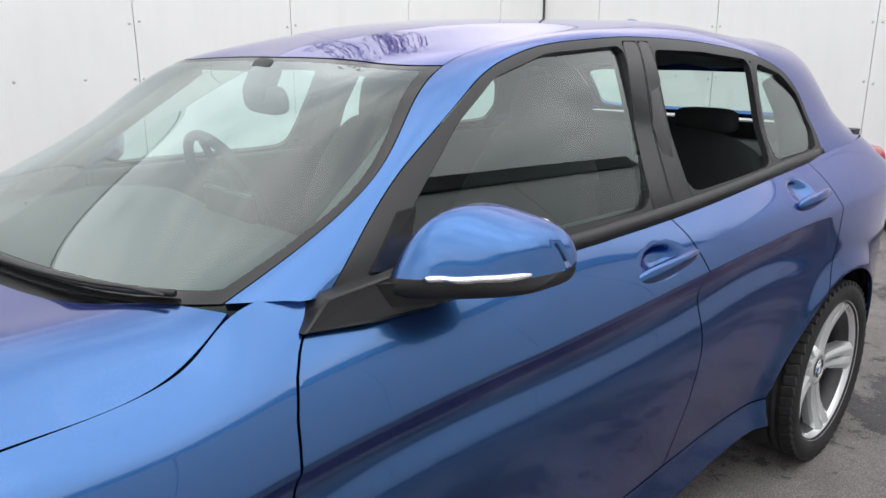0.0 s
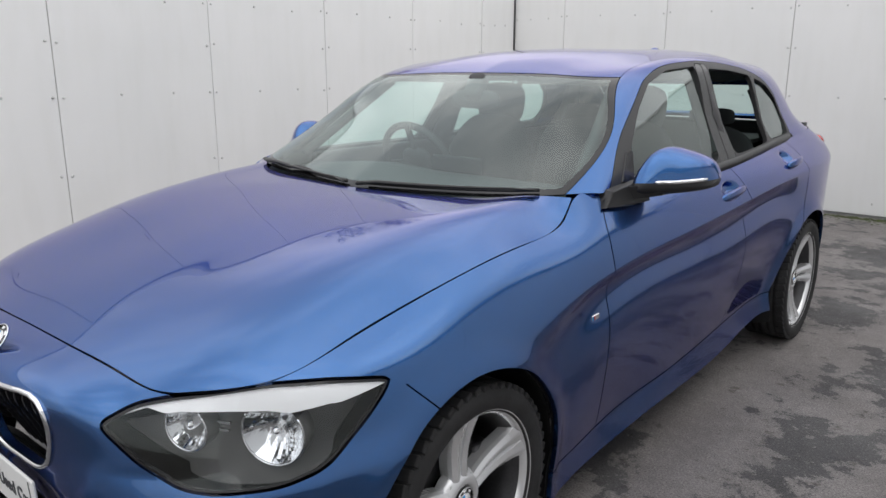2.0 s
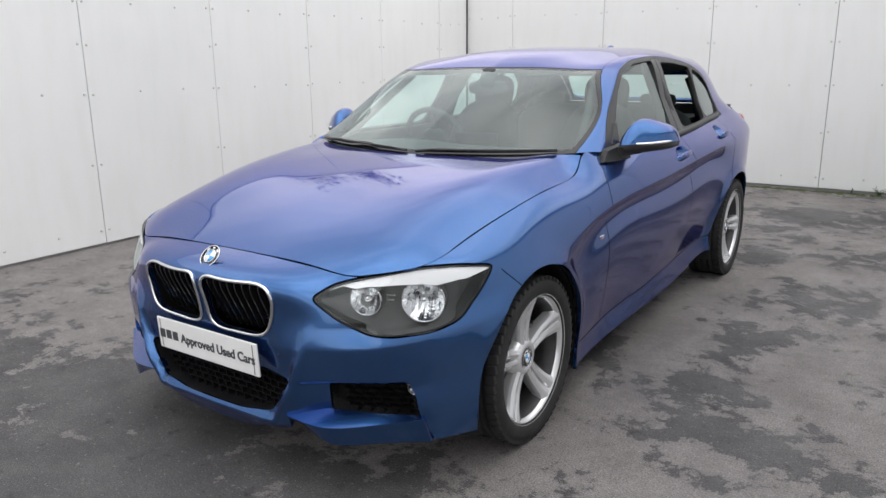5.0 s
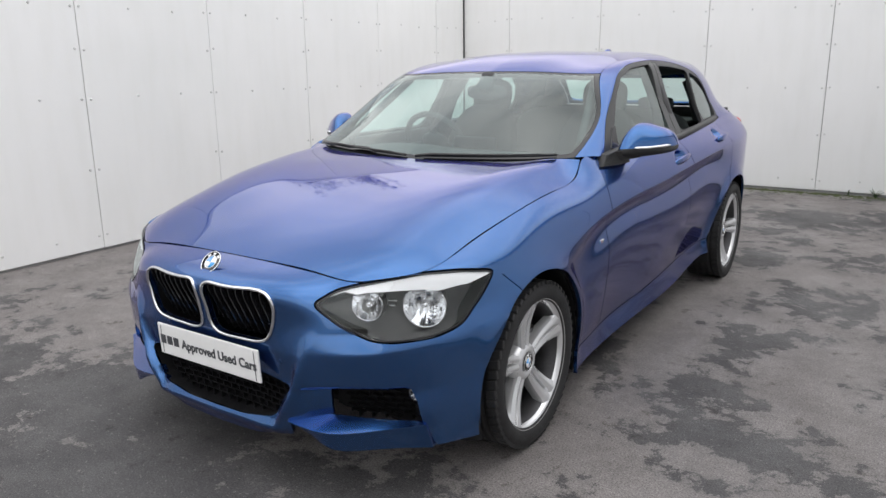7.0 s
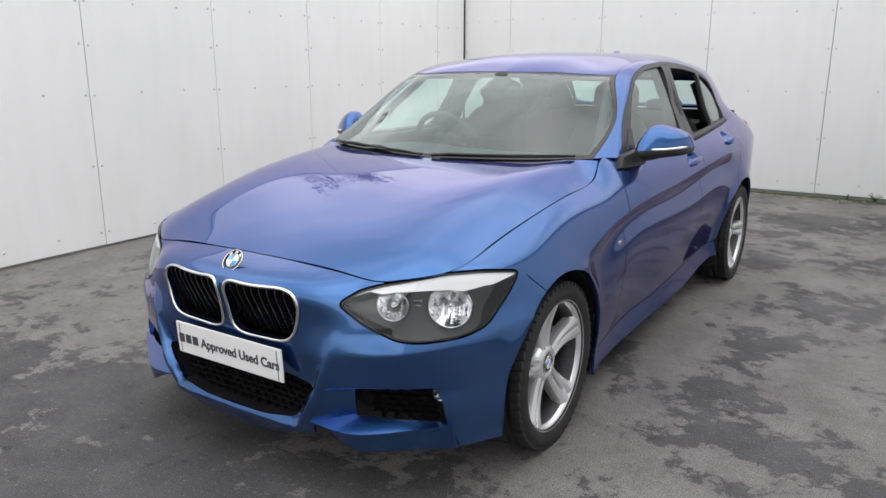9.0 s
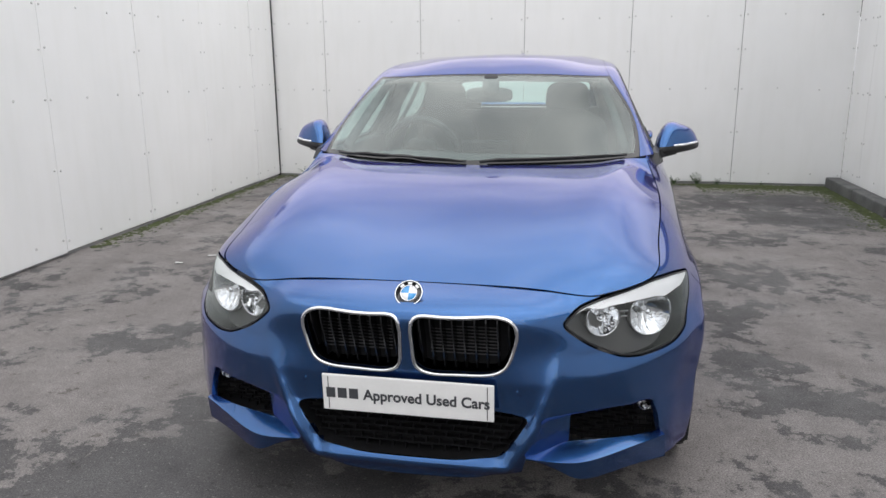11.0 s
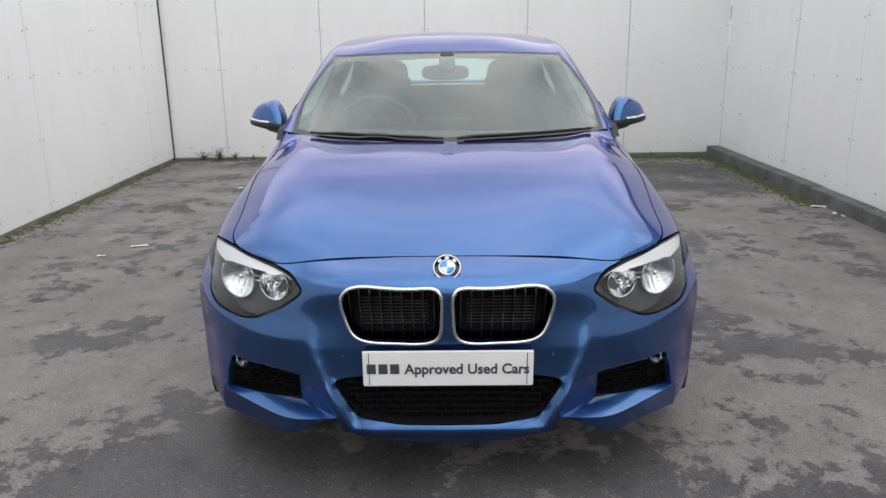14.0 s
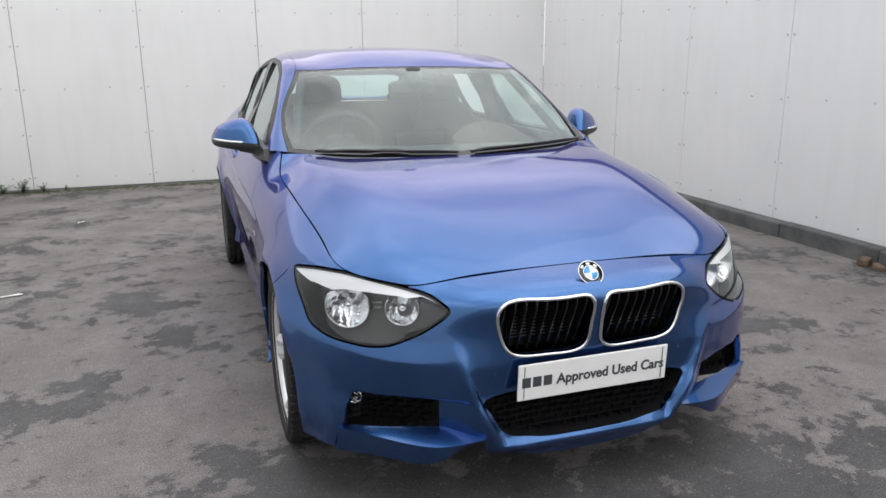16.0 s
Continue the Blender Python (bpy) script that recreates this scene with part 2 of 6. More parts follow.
def wall_material():
    """White painted sheet with faint streaks, scuffs and a dirty foot."""
    m = bpy.data.materials.new("white_painted_panel")
    m.use_nodes = True
    n, l = m.node_tree.nodes, m.node_tree.links
    b = n["Principled BSDF"]
    co, mp = n.new("ShaderNodeTexCoord"), n.new("ShaderNodeMapping")
    mp.inputs["Scale"].default_value = (1, 1, 0.16)
    a, s, f = n.new("ShaderNodeTexNoise"), n.new("ShaderNodeTexNoise"), n.new("ShaderNodeTexNoise")
    a.inputs["Scale"].default_value, a.inputs["Detail"].default_value = 0.9, 5
    s.inputs["Scale"].default_value, s.inputs["Detail"].default_value = 9, 6
    f.inputs["Scale"].default_value, f.inputs["Detail"].default_value = 60, 3
    l.new(co.outputs["Object"], a.inputs["Vector"])
    l.new(co.outputs["Object"], mp.inputs["Vector"])
    l.new(mp.outputs["Vector"], s.inputs["Vector"])
    l.new(co.outputs["Object"], f.inputs["Vector"])
    ra, rs = n.new("ShaderNodeValToRGB"), n.new("ShaderNodeValToRGB")
    ra.color_ramp.elements[0].position, ra.color_ramp.elements[1].position = 0.3, 0.65
    ra.color_ramp.elements[0].color, ra.color_ramp.elements[1].color = (0.80, 0.805, 0.80, 1), (0.85, 0.85, 0.845, 1)
    rs.color_ramp.elements[0].position, rs.color_ramp.elements[1].position = 0.3, 0.55
    rs.color_ramp.elements[0].color, rs.color_ramp.elements[1].color = (0.965, 0.965, 0.955, 1), (1, 1, 1, 1)
    mx = n.new("ShaderNodeMix")
    mx.data_type, mx.blend_type = "RGBA", "MULTIPLY"
    mx.inputs["Factor"].default_value = 0.7
    l.new(a.outputs["Fac"], ra.inputs["Fac"])
    l.new(s.outputs["Fac"], rs.inputs["Fac"])
    l.new(ra.outputs["Color"], mx.inputs["A"])
    l.new(rs.outputs["Color"], mx.inputs["B"])
    l.new(mx.outputs["Result"], b.inputs["Base Color"])
    b.inputs["Roughness"].default_value = 0.55
    bp = n.new("ShaderNodeBump")
    bp.inputs["Strength"].default_value, bp.inputs["Distance"].default_value = 0.12, 0.003
    l.new(f.outputs["Fac"], bp.inputs["Height"])
    l.new(bp.outputs["Normal"], b.inputs["Normal"])
    return m


PAINT = paint_material()
GLASS = glass_material("tinted_glass", (0.70, 0.86, 0.82), 0.08)
LENS = glass_material("clear_lens", (0.95, 0.96, 0.97), 0.045)
BLACK = material("black_plastic", (0.012, 0.012, 0.013), 0.40, vary=0.3, scale=20, bump=0.1, bump_scale=400)
GRILLE = material("matt_black_grille", (0.006, 0.006, 0.007), 0.7, spec=0.15)
GLOSS_BLACK = material("gloss_black_trim", (0.012, 0.012, 0.014), 0.16, vary=0.2, scale=14)
SATIN = material("satin_black_frame", (0.014, 0.014, 0.015), 0.42, vary=0.25, scale=18)
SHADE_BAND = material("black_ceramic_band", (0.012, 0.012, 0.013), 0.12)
# near-black for hollow places; stands in for shade in shut lines and wheels
DARK = material("dark_void", (0.006, 0.006, 0.007), 0.9)
CHROME = material("chrome", (0.86, 0.87, 0.88), 0.09, 1.0)
REFLECTOR = material("silver_reflector", (0.80, 0.81, 0.82), 0.09, 1.0)
LAMP_GREY = material("grey_lamp_housing", (0.085, 0.083, 0.080), 0.36, vary=0.2, scale=30)
LAMP_WHITE = material("frosted_light_strip", (0.93, 0.93, 0.93), 0.30)
ALLOY = material("silver_alloy", (0.84, 0.85, 0.86), 0.25, 0.6, vary=0.06, scale=12, coat=0.6, coat_rough=0.08)
RUBBER = material("tyre_rubber", (0.022, 0.022, 0.023), 0.78, vary=0.4, scale=15, bump=0.25, bump_scale=260)
# silver barrel coloured near-black: the shade behind the spokes is put into the colour
BARREL = material("shade_black_barrel", (0.06, 0.06, 0.063), 0.42, 0.5, vary=0.3, scale=12)
STEEL = material("brake_steel", (0.13, 0.13, 0.135), 0.45, 0.9, vary=0.3, scale=20)
PLATE = material("white_plate", (0.84, 0.84, 0.83), 0.35, vary=0.05, scale=12)
INK = material("grey_ink", (0.055, 0.058, 0.065), 0.5)
BADGE_BLUE = material("badge_blue", (0.02, 0.30, 0.70), 0.2, coat=1)
BADGE_WHITE = material("badge_white", (0.86, 0.87, 0.88), 0.2, coat=1)
BADGE_BLACK = material("badge_black", (0.01, 0.01, 0.012), 0.18, coat=1)
BADGE_RED = material("badge_red", (0.55, 0.03, 0.04), 0.25, coat=1)
CLOTH = material("charcoal_cloth", (0.024, 0.024, 0.026), 0.92, vary=0.2, scale=5)
CABIN = material("dark_cabin_plastic", (0.050, 0.050, 0.053), 0.6, vary=0.12, scale=3)
LINING = material("grey_headlining", (0.22, 0.22, 0.215), 0.9, vary=0.1, scale=20)
TAIL_RED = material("red_tail_lens", (0.35, 0.015, 0.02), 0.15, coat=1)
WALL = wall_material()
BOLT = material("galvanised_bolt", (0.62, 0.62, 0.61), 0.45, 0.3, vary=0.2, scale=90)
BACKING = material("grey_joint_backing", (0.33, 0.33, 0.325), 0.9)
GROUND = ground_material()
BARK = material("grey_bark", (0.07, 0.06, 0.05), 0.9, vary=0.4, scale=12)
KERB = material("dark_kerb", (0.12, 0.122, 0.120), 0.8, vary=0.45, scale=5, bump=0.5, bump_scale=60)
RUBBLE = material("brown_stone", (0.17, 0.115, 0.08), 0.9, vary=0.4, scale=25, bump=0.5, bump_scale=80)
MOSS = material("green_moss", (0.055, 0.072, 0.020), 0.95, vary=0.5, scale=12, bump=0.8, bump_scale=90)
WEED = material("weed_leaf", (0.045, 0.085, 0.025), 0.7, vary=0.4, scale=30)
LITTER = material("white_paper", (0.78, 0.78, 0.76), 0.8, vary=0.1, scale=30)
COPING = material("dark_coping", (0.045, 0.045, 0.047), 0.6, vary=0.2, scale=6)


# ---------------------------------------------------------------- mesh helpers
def mesh_object(name, verts, faces, mat, smooth=True):
    me = bpy.data.meshes.new(name)
    me.from_pydata([tuple(map(float, v)) for v in verts], [], [tuple(f) for f in faces])
    me.validate()
    if smooth:
        me.polygons.foreach_set("use_smooth", [True] * len(me.polygons))
    me.materials.append(mat)
    me.update()
    return new(name, me)


def part(name, geo, mat, parent, label="", smooth=True):
    """One mesh under a thing or a part. geo: (verts, faces) or a bmesh."""
    if isinstance(geo, bmesh.types.BMesh):
        me = bpy.data.meshes.new(name)
        geo.to_mesh(me)
        geo.free()
        me.polygons.foreach_set("use_smooth", [smooth] * len(me.polygons))
        me.materials.append(mat)
        ob = new(name, me)
    else:
        ob = mesh_object(name, geo[0], geo[1], mat, smooth)
    ob.parent = parent
    return tagged(ob, label)


def join(*geos):
    verts, faces = [], []
    for v, f in geos:
        k = len(verts)
        verts += [tuple(p) for p in v]
        faces += [tuple(i + k for i in q) for q in f]
    return verts, faces


def moved(geo, m):
    return [tuple(m @ Vector(v)) for v in geo[0]], geo[1]


def mirrored(geo):
    return [(-v[0], v[1], v[2]) for v in geo[0]], [tuple(reversed(f)) for f in geo[1]]


def box_geo(a, b, bevel=0.0, seg=2):
    bm = bmesh.new()
    bmesh.ops.create_cube(bm, size=1)
    for v in bm.verts:
        v.co = Vector([(p + q) / 2 + c * (q - p) for p, q, c in zip(a, b, v.co)])
    if bevel:
        bmesh.ops.bevel(bm, geom=bm.edges[:], offset=bevel, segments=seg, affect="EDGES", profile=0.5)
    bm.verts.ensure_lookup_table()
    out = [tuple(v.co) for v in bm.verts], [tuple(v.index for v in f.verts) for f in bm.faces]
    bm.free()
    return out


def tube_geo(points, radius, sides=8, closed=False, flat=1.0):
    """A swept tube. radius: one number or one per point. flat squeezes it upright."""
    pts = [Vector(p) for p in points]
    n = len(pts)
    rad = radius if hasattr(radius, "__len__") else [radius] * n
    verts, faces = [], []
    for i, p in enumerate(pts):
        a = pts[i - 1] if (i or closed) else p
        b = pts[(i + 1) % n] if (i < n - 1 or closed) else p
        d = (b - a).normalized()
        side = d.cross(Vector((0, 0, 1)))
        if side.length < 0.05:
            side = d.cross(Vector((0, 1, 0)))
        side.normalize()
        up = side.cross(d)
        for k in range(sides):
            w = 2 * math.pi * k / sides
            verts.append(tuple(p + rad[i] * (math.cos(w) * side + flat * math.sin(w) * up)))
    for i in range(n if closed else n - 1):
        j = (i + 1) % n
        for k in range(sides):
            q = (k + 1) % sides
            faces.append((i * sides + k, i * sides + q, j * sides + q, j * sides + k))
    if not closed:
        faces.append(tuple(range(sides))[::-1])
        faces.append(tuple((n - 1) * sides + k for k in range(sides)))
    return verts, faces


def lathe_geo(profile, sides=64, closed=False):
    """A profile of (axial, radius) turned round the x axis."""
    verts, faces, n = [], [], len(profile)
    for k in range(sides):
        w = 2 * math.pi * k / sides
        for a, r in profile:
            verts.append((a, r * math.cos(w), r * math.sin(w)))
    for k in range(sides):
        q = (k + 1) % sides
        for i in range(n if closed else n - 1):
            j = (i + 1) % n
            faces.append((k * n + i, k * n + j, q * n + j, q * n + i))
    return verts, faces


def super_geo(size, power=0.55, nu=28, nv=18, shape=None):
    """A rounded block (superellipsoid); shape() may bend each unit point first."""
    verts, faces = [], []
    sg = lambda c: math.copysign(abs(c) ** power, c)
    for j in range(nv + 1):
        b = math.pi * (j / nv - 0.5)
        for i in range(nu):
            a = 2 * math.pi * i / nu
            p = Vector((sg(math.cos(b)) * sg(math.cos(a)), sg(math.cos(b)) * sg(math.sin(a)), sg(math.sin(b))))
            if shape:
                p = shape(p)
            verts.append((p[0] * size[0], p[1] * size[1], p[2] * size[2]))
    for j in range(nv):
        for i in range(nu):
            q = (i + 1) % nu
            faces.append((j * nu + i, j * nu + q, (j + 1) * nu + q, (j + 1) * nu + i))
    return verts, faces


# ---------------------------------------------------------------- smooth skins
def spline_matrix(t, at):
    """Rows that turn knot values into a natural cubic spline's values at the places given."""
    t, at = np.asarray(t, float), np.asarray(at, float)
    n = len(t)
    h = np.diff(t)
    a, r = np.zeros((n, n)), np.zeros((n, n))
    a[0, 0] = a[-1, -1] = 1
    for i in range(1, n - 1):
        a[i, i - 1], a[i, i], a[i, i + 1] = h[i - 1], 2 * (h[i - 1] + h[i]), h[i]
        r[i, i - 1], r[i, i], r[i, i + 1] = 6 / h[i - 1], -6 / h[i - 1] - 6 / h[i], 6 / h[i]
    m = np.linalg.solve(a, r)
    k = np.clip(np.searchsorted(t, at, side="right") - 1, 0, n - 2)
    out = np.zeros((len(at), n))
    for row, (i, x) in enumerate(zip(k, at)):
        d, hi = x - t[i], h[i]
        b = hi - d
        out[row] += m[i] * (b ** 3 / (6 * hi) - b * hi / 6) + m[i + 1] * (d ** 3 / (6 * hi) - d * hi / 6)
        out[row, i] += b / hi
        out[row, i + 1] += d / hi
    return out


def curve_through(points, n, closed=False):
    p = np.asarray(points, float)
    if closed:
        k = len(p)
        p = np.vstack([p[-3:], p, p[:4]])
        t = np.r_[0, np.cumsum(np.linalg.norm(np.diff(p, axis=0), axis=1) ** 0.7)]
        at = np.linspace(t[3], t[3 + k], n, endpoint=False)
    else:
        t = np.r_[0, np.cumsum(np.linalg.norm(np.diff(p, axis=0), axis=1) ** 0.7)]
        at = np.linspace(0, t[-1], n)
    return spline_matrix(t, at) @ p


def rounded(points, r=0.25, n=5):
    """A closed outline with its corners rounded off by a share of their sides."""
    p = [Vector(q) for q in points]
    out = []
    for i, c in enumerate(p):
        a, b = c + (p[i - 1] - c) * r, c + (p[(i + 1) % len(p)] - c) * r
        for k in range(n + 1):
            s = k / n
            out.append(tuple((1 - s) ** 2 * a + 2 * s * (1 - s) * c + s * s * b))
    return np.array(out)


def loft(net, step_u, step_v, ends=(True, True), breaks=(), sharp=None):
    """A smooth surface through a net of feature lines (rows) by stations (columns).
    ends: mirror the lines across the middle plane there. breaks: rows that are creases, as far as sharp(u) says."""
    net = np.asarray(net, float)
    rows, cols, _ = net.shape
    tv = np.r_[0, np.cumsum(np.linalg.norm(np.diff(net, axis=0), axis=2).mean(axis=1))]
    flip = np.array([-1, 1, 1])
    ext, first = net, 0
    if ends[0]:
        ext, first = np.concatenate([net[:, 2:0:-1] * flip, ext], axis=1), 2
    if ends[1]:
        ext = np.concatenate([ext, net[:, -2:-4:-1] * flip], axis=1)
    tu = np.r_[0, np.cumsum(np.linalg.norm(np.diff(ext, axis=1), axis=2).mean(axis=0))]
    lo, hi = tu[first], tu[first + cols - 1]
    au = np.linspace(lo, hi, int((hi - lo) / step_u) + 2)
    av = np.linspace(0, tv[-1], int(tv[-1] / step_v) + 2)
    mu = spline_matrix(tu, au)
    lines = np.einsum("uc,rcx->rux", mu, ext)
    smooth = np.einsum("vr,rux->vux", spline_matrix(tv, av), lines)
    if breaks:
        cuts = [0, *breaks, rows - 1]
        mv = np.zeros((len(av), rows))
        for a, b in zip(cuts[:-1], cuts[1:]):
            sel = (av >= tv[a] - 1e-9) & (av <= tv[b] + 1e-9)
            mv[sel] = 0
            if b - a >= 2:
                mv[np.ix_(sel, range(a, b + 1))] = spline_matrix(tv[a : b + 1], av[sel])
            else:
                s = (av[sel] - tv[a]) / (tv[b] - tv[a])
                mv[np.ix_(sel, [a])], mv[np.ix_(sel, [b])] = (1 - s)[:, None], s[:, None]
        hard = np.einsum("vr,rux->vux", mv, lines)
        col = np.interp(au, tu[first : first + cols], np.arange(cols))
        w = np.array([sharp(c) for c in col])[None, :, None]
        smooth = w * hard + (1 - w) * smooth
    nv_, nu_ = len(av), len(au)
    ucol = np.interp(au, tu[first : first + cols], np.arange(cols))
    vrow = np.interp(av, tv, np.arange(rows))
    uu, vv = np.meshgrid(ucol, vrow)
    a = np.concatenate([smooth.reshape(-1, 3), uu.reshape(-1, 1), vv.reshape(-1, 1)], axis=1)
    f = [(j * nu_ + i, j * nu_ + i + 1, (j + 1) * nu_ + i + 1, (j + 1) * nu_ + i) for j in range(nv_ - 1) for i in range(nu_ - 1)]
    return a, f


def clip(s, dist):
    """The piece of a skin where dist (one value a vertex) is below nought, cut along its zero line."""
    a, faces = s
    d = dist.tolist()
    inside = [x < 0 for x in d]
    out, made, rows, base = [], {}, [], len(a)
    for face in faces:
        k = [inside[i] for i in face]
        if all(k):
            out.append(face)
        elif any(k):
            poly = []
            for p, q in zip(face, face[1:] + face[:1]):
                if inside[p]:
                    poly.append(p)
                if inside[p] != inside[q]:
                    key = (min(p, q), max(p, q))
                    if key not in made:
                        g, h = key
                        t = d[g] / (d[g] - d[h])
                        made[key] = base + len(rows)
                        rows.append(a[g] + (a[h] - a[g]) * t)
                    poly.append(made[key])
            if len(poly) >= 3:
                out.append(tuple(poly))
    full = np.vstack([a, np.array(rows)]) if rows else a
    used = sorted({i for f in out for i in f})
    remap = {o: n for n, o in enumerate(used)}
    return full[used], [tuple(remap[i] for i in f) for f in out]


def split(s, dist_of, gap=0.0025):
    """Both sides of a cut, with a shut line between them."""
    d = dist_of(s[0])
    return clip(s, d + gap), clip(s, gap - d)


def outline_distance(p, outline):
    """Signed distance of plane points to a closed outline: below nought inside."""
    p, o = np.asarray(p, float), np.asarray(outline, float)
    best, odd = np.full(len(p), 1e9), np.zeros(len(p), bool)
    for a, b in zip(o, np.roll(o, -1, axis=0)):
        e = b - a
        t = np.clip(((p - a) @ e) / max(e @ e, 1e-12), 0, 1)
        best = np.minimum(best, np.hypot(*(p - a - t[:, None] * e).T))
        if abs(e[1]) > 1e-12:
            cross = (a[1] > p[:, 1]) != (b[1] > p[:, 1])
            odd ^= cross & (p[:, 0] < a[0] + (p[:, 1] - a[1]) / e[1] * e[0])
    return np.where(odd, -best, best)


def skin_normals(a, faces):
    v = a[:, :3]
    n = np.zeros_like(v)
    for size in {len(f) for f in faces}:
        q = np.array([f for f in faces if len(f) == size])
        c = sum(np.cross(v[q[:, k]] - v[q[:, 0]], v[q[:, k + 1]] - v[q[:, 0]]) for k in range(1, size - 1))
        for k in range(size):
            np.add.at(n, q[:, k], c)
    return n / np.maximum(np.linalg.norm(n, axis=1), 1e-12)[:, None]


def outward(s, centre=(0.0, 1.4, 0.6)):
    n = skin_normals(*s)
    if ((s[0][:, :3] - np.array(centre)) * n).sum() < 0:
        return s[0], [tuple(reversed(f)) for f in s[1]]
    return s


def both_sides(s):
    """The half skin joined with its mirror image along the middle plane."""
    a, f = s
    b = a.copy()
    b[:, 0] *= -1
    remap, extra = {}, []
    for i, row in enumerate(a):
        if abs(row[0]) < 1e-5:
            remap[i] = i
        else:
            remap[i] = len(a) + len(extra)
            extra.append(b[i])
    return np.vstack([a, np.array(extra)]), list(f) + [tuple(remap[i] for i in reversed(q)) for q in f]


def panel(s, depth=0.014):
    """A skin piece with a folded rim, as pressed sheet has."""
    a, f = outward(s)
    v = a[:, :3]
    n = skin_normals(a, f)
    count = {}
    for q in f:
        for i, j in zip(q, q[1:] + q[:1]):
            k = (min(i, j), max(i, j))
            count[k] = None if k in count else (i, j)
    verts, faces, top, low = [tuple(p) for p in v], list(f), {}, {}
    for e in count.values():
        if e is None:
            continue
        for i in e:
            if i not in top:
                top[i] = len(verts)
                verts.append(tuple(v[i]))
                low[i] = len(verts)
                verts.append(tuple(v[i] - depth * n[i]))
        i, j = e
        faces.append((top[j], top[i], low[i], low[j]))
    return verts, faces


def sheet(s, inset=0.0):
    a, f = outward(s)
    v = a[:, :3]
    if inset:
        v = v - inset * skin_normals(a, f)
    return [tuple(p) for p in v], f


# ---------------------------------------------------------------- the yard
def ground_sheet():
    ob = mesh_object("ground", [(-150, -150, 0), (150, -150, 0), (150, 150, 0), (-150, 150, 0)], [(0, 1, 2, 3)], GROUND, False)
    tagged(ob, "worn grey asphalt yard with dark damp patches", "ground", kind="structure")


def panelled_wall(name, origin, angle, length, joints, height, rows, label, fascia=False):
    """A wall of tall white sheets on a frame: along +x from the origin, its face towards -y, then turned."""
    wall = mesh_object(name, *box_geo((0, 0.022, 0.0), (length, 0.16, height)), BACKING, False)
    wall.matrix_basis = Matrix.Translation(origin) @ pose(0, 0, 0, 0, 0, angle)
    tagged(wall, label, "wall", kind="structure")
    edges = [0.0, *joints, length]
    rnd = random.Random(len(name) * 7 + int(length))
    for a, b in zip(edges[:-1], edges[1:]):
        if b - a < 0.05:
            continue
        lift = 0.018 + rnd.uniform(0, 0.012)
        p = part("panel", box_geo((a + 0.003, 0.0, lift), (b - 0.003, 0.018, height), 0.002, 1), WALL, wall, smooth=False)
        p.location = (0, rnd.uniform(-0.003, 0.003), 0)
        bolts = []
        for k, z in enumerate(rows):
            xs = [a + 0.035, b - 0.035]
            if k in (0, 2) or z < 0.3:
                xs += [a + (b - a) * 0.36 + rnd.uniform(-0.03, 0.03), a + (b - a) * 0.7 + rnd.uniform(-0.03, 0.03)]
            for x in xs:
                head = lathe_geo([(0.0, 0.0105), (0.004, 0.010), (0.007, 0.006), (0.008, 0.0001)], 8)
                bolts.append(moved(head, Matrix.Translation((x + rnd.uniform(-0.006, 0.006), 0, z + rnd.uniform(-0.012, 0.012))) @ pose(0, 0, 0, 0, 0, -90)))
        tagged(part("bolt_heads", join(*bolts), BOLT, p, "small galvanised bolt heads"), kind="stuff")
    if fascia:
        part("coping", box_geo((-0.02, -0.06, height + 0.004), (length + 0.02, 0.2, height + 0.23), 0.006, 1), COPING, wall, "dark fascia along the top", False)
    else:
        part("coping", box_geo((-0.02, -0.012, height + 0.004), (length + 0.02, 0.17, height + 0.035), 0.004, 1), WALL, wall, "thin white cap along the top", False)
    return wall


BACK_Y, WALL_H = 6.54, 2.85
LEFT_X, RIGHT_X = -3.525, 3.43
ground_sheet()
# the west wall leans 1.35 degrees out of square, the east wall 0.5
panelled_wall("wall_west", (LEFT_X + 0.0236 * 15.5, BACK_Y - 15.5, 0), 91.35, 15.5, [9.90 + 1.228 * k for k in range(-8, 5)], WALL_H, [1.86, 1.55, 1.18, 0.65, 0.12, 2.4], "white painted sheet wall with bolted vertical joints")
panelled_wall("wall_north", (LEFT_X, BACK_Y, 0), 0, RIGHT_X - LEFT_X, [0.70, 1.955, 3.24, 4.495, 5.735], WALL_H, [1.95, 1.56, 1.12, 0.62, 0.14, 2.4], "white painted sheet wall with bolted vertical joints")
panelled_wall("wall_east", (RIGHT_X, BACK_Y - 0.002, 0), -90.5, 12.5, [0.58, 1.87, 3.10, 4.38, 5.62, 6.86, 8.1, 9.34, 10.58], WALL_H, [1.86, 1.58, 1.08, 0.57, 0.2, 2.4], "white painted sheet wall above a low dark kerb", True)
corner_post = mesh_object("corner_trim", *box_geo((LEFT_X - 0.02, BACK_Y - 0.026, 0.0), (LEFT_X + 0.014, BACK_Y - 0.004, WALL_H)), COPING, False)
tagged(corner_post, "dark open joint in the corner of the walls", "trim", kind="structure")


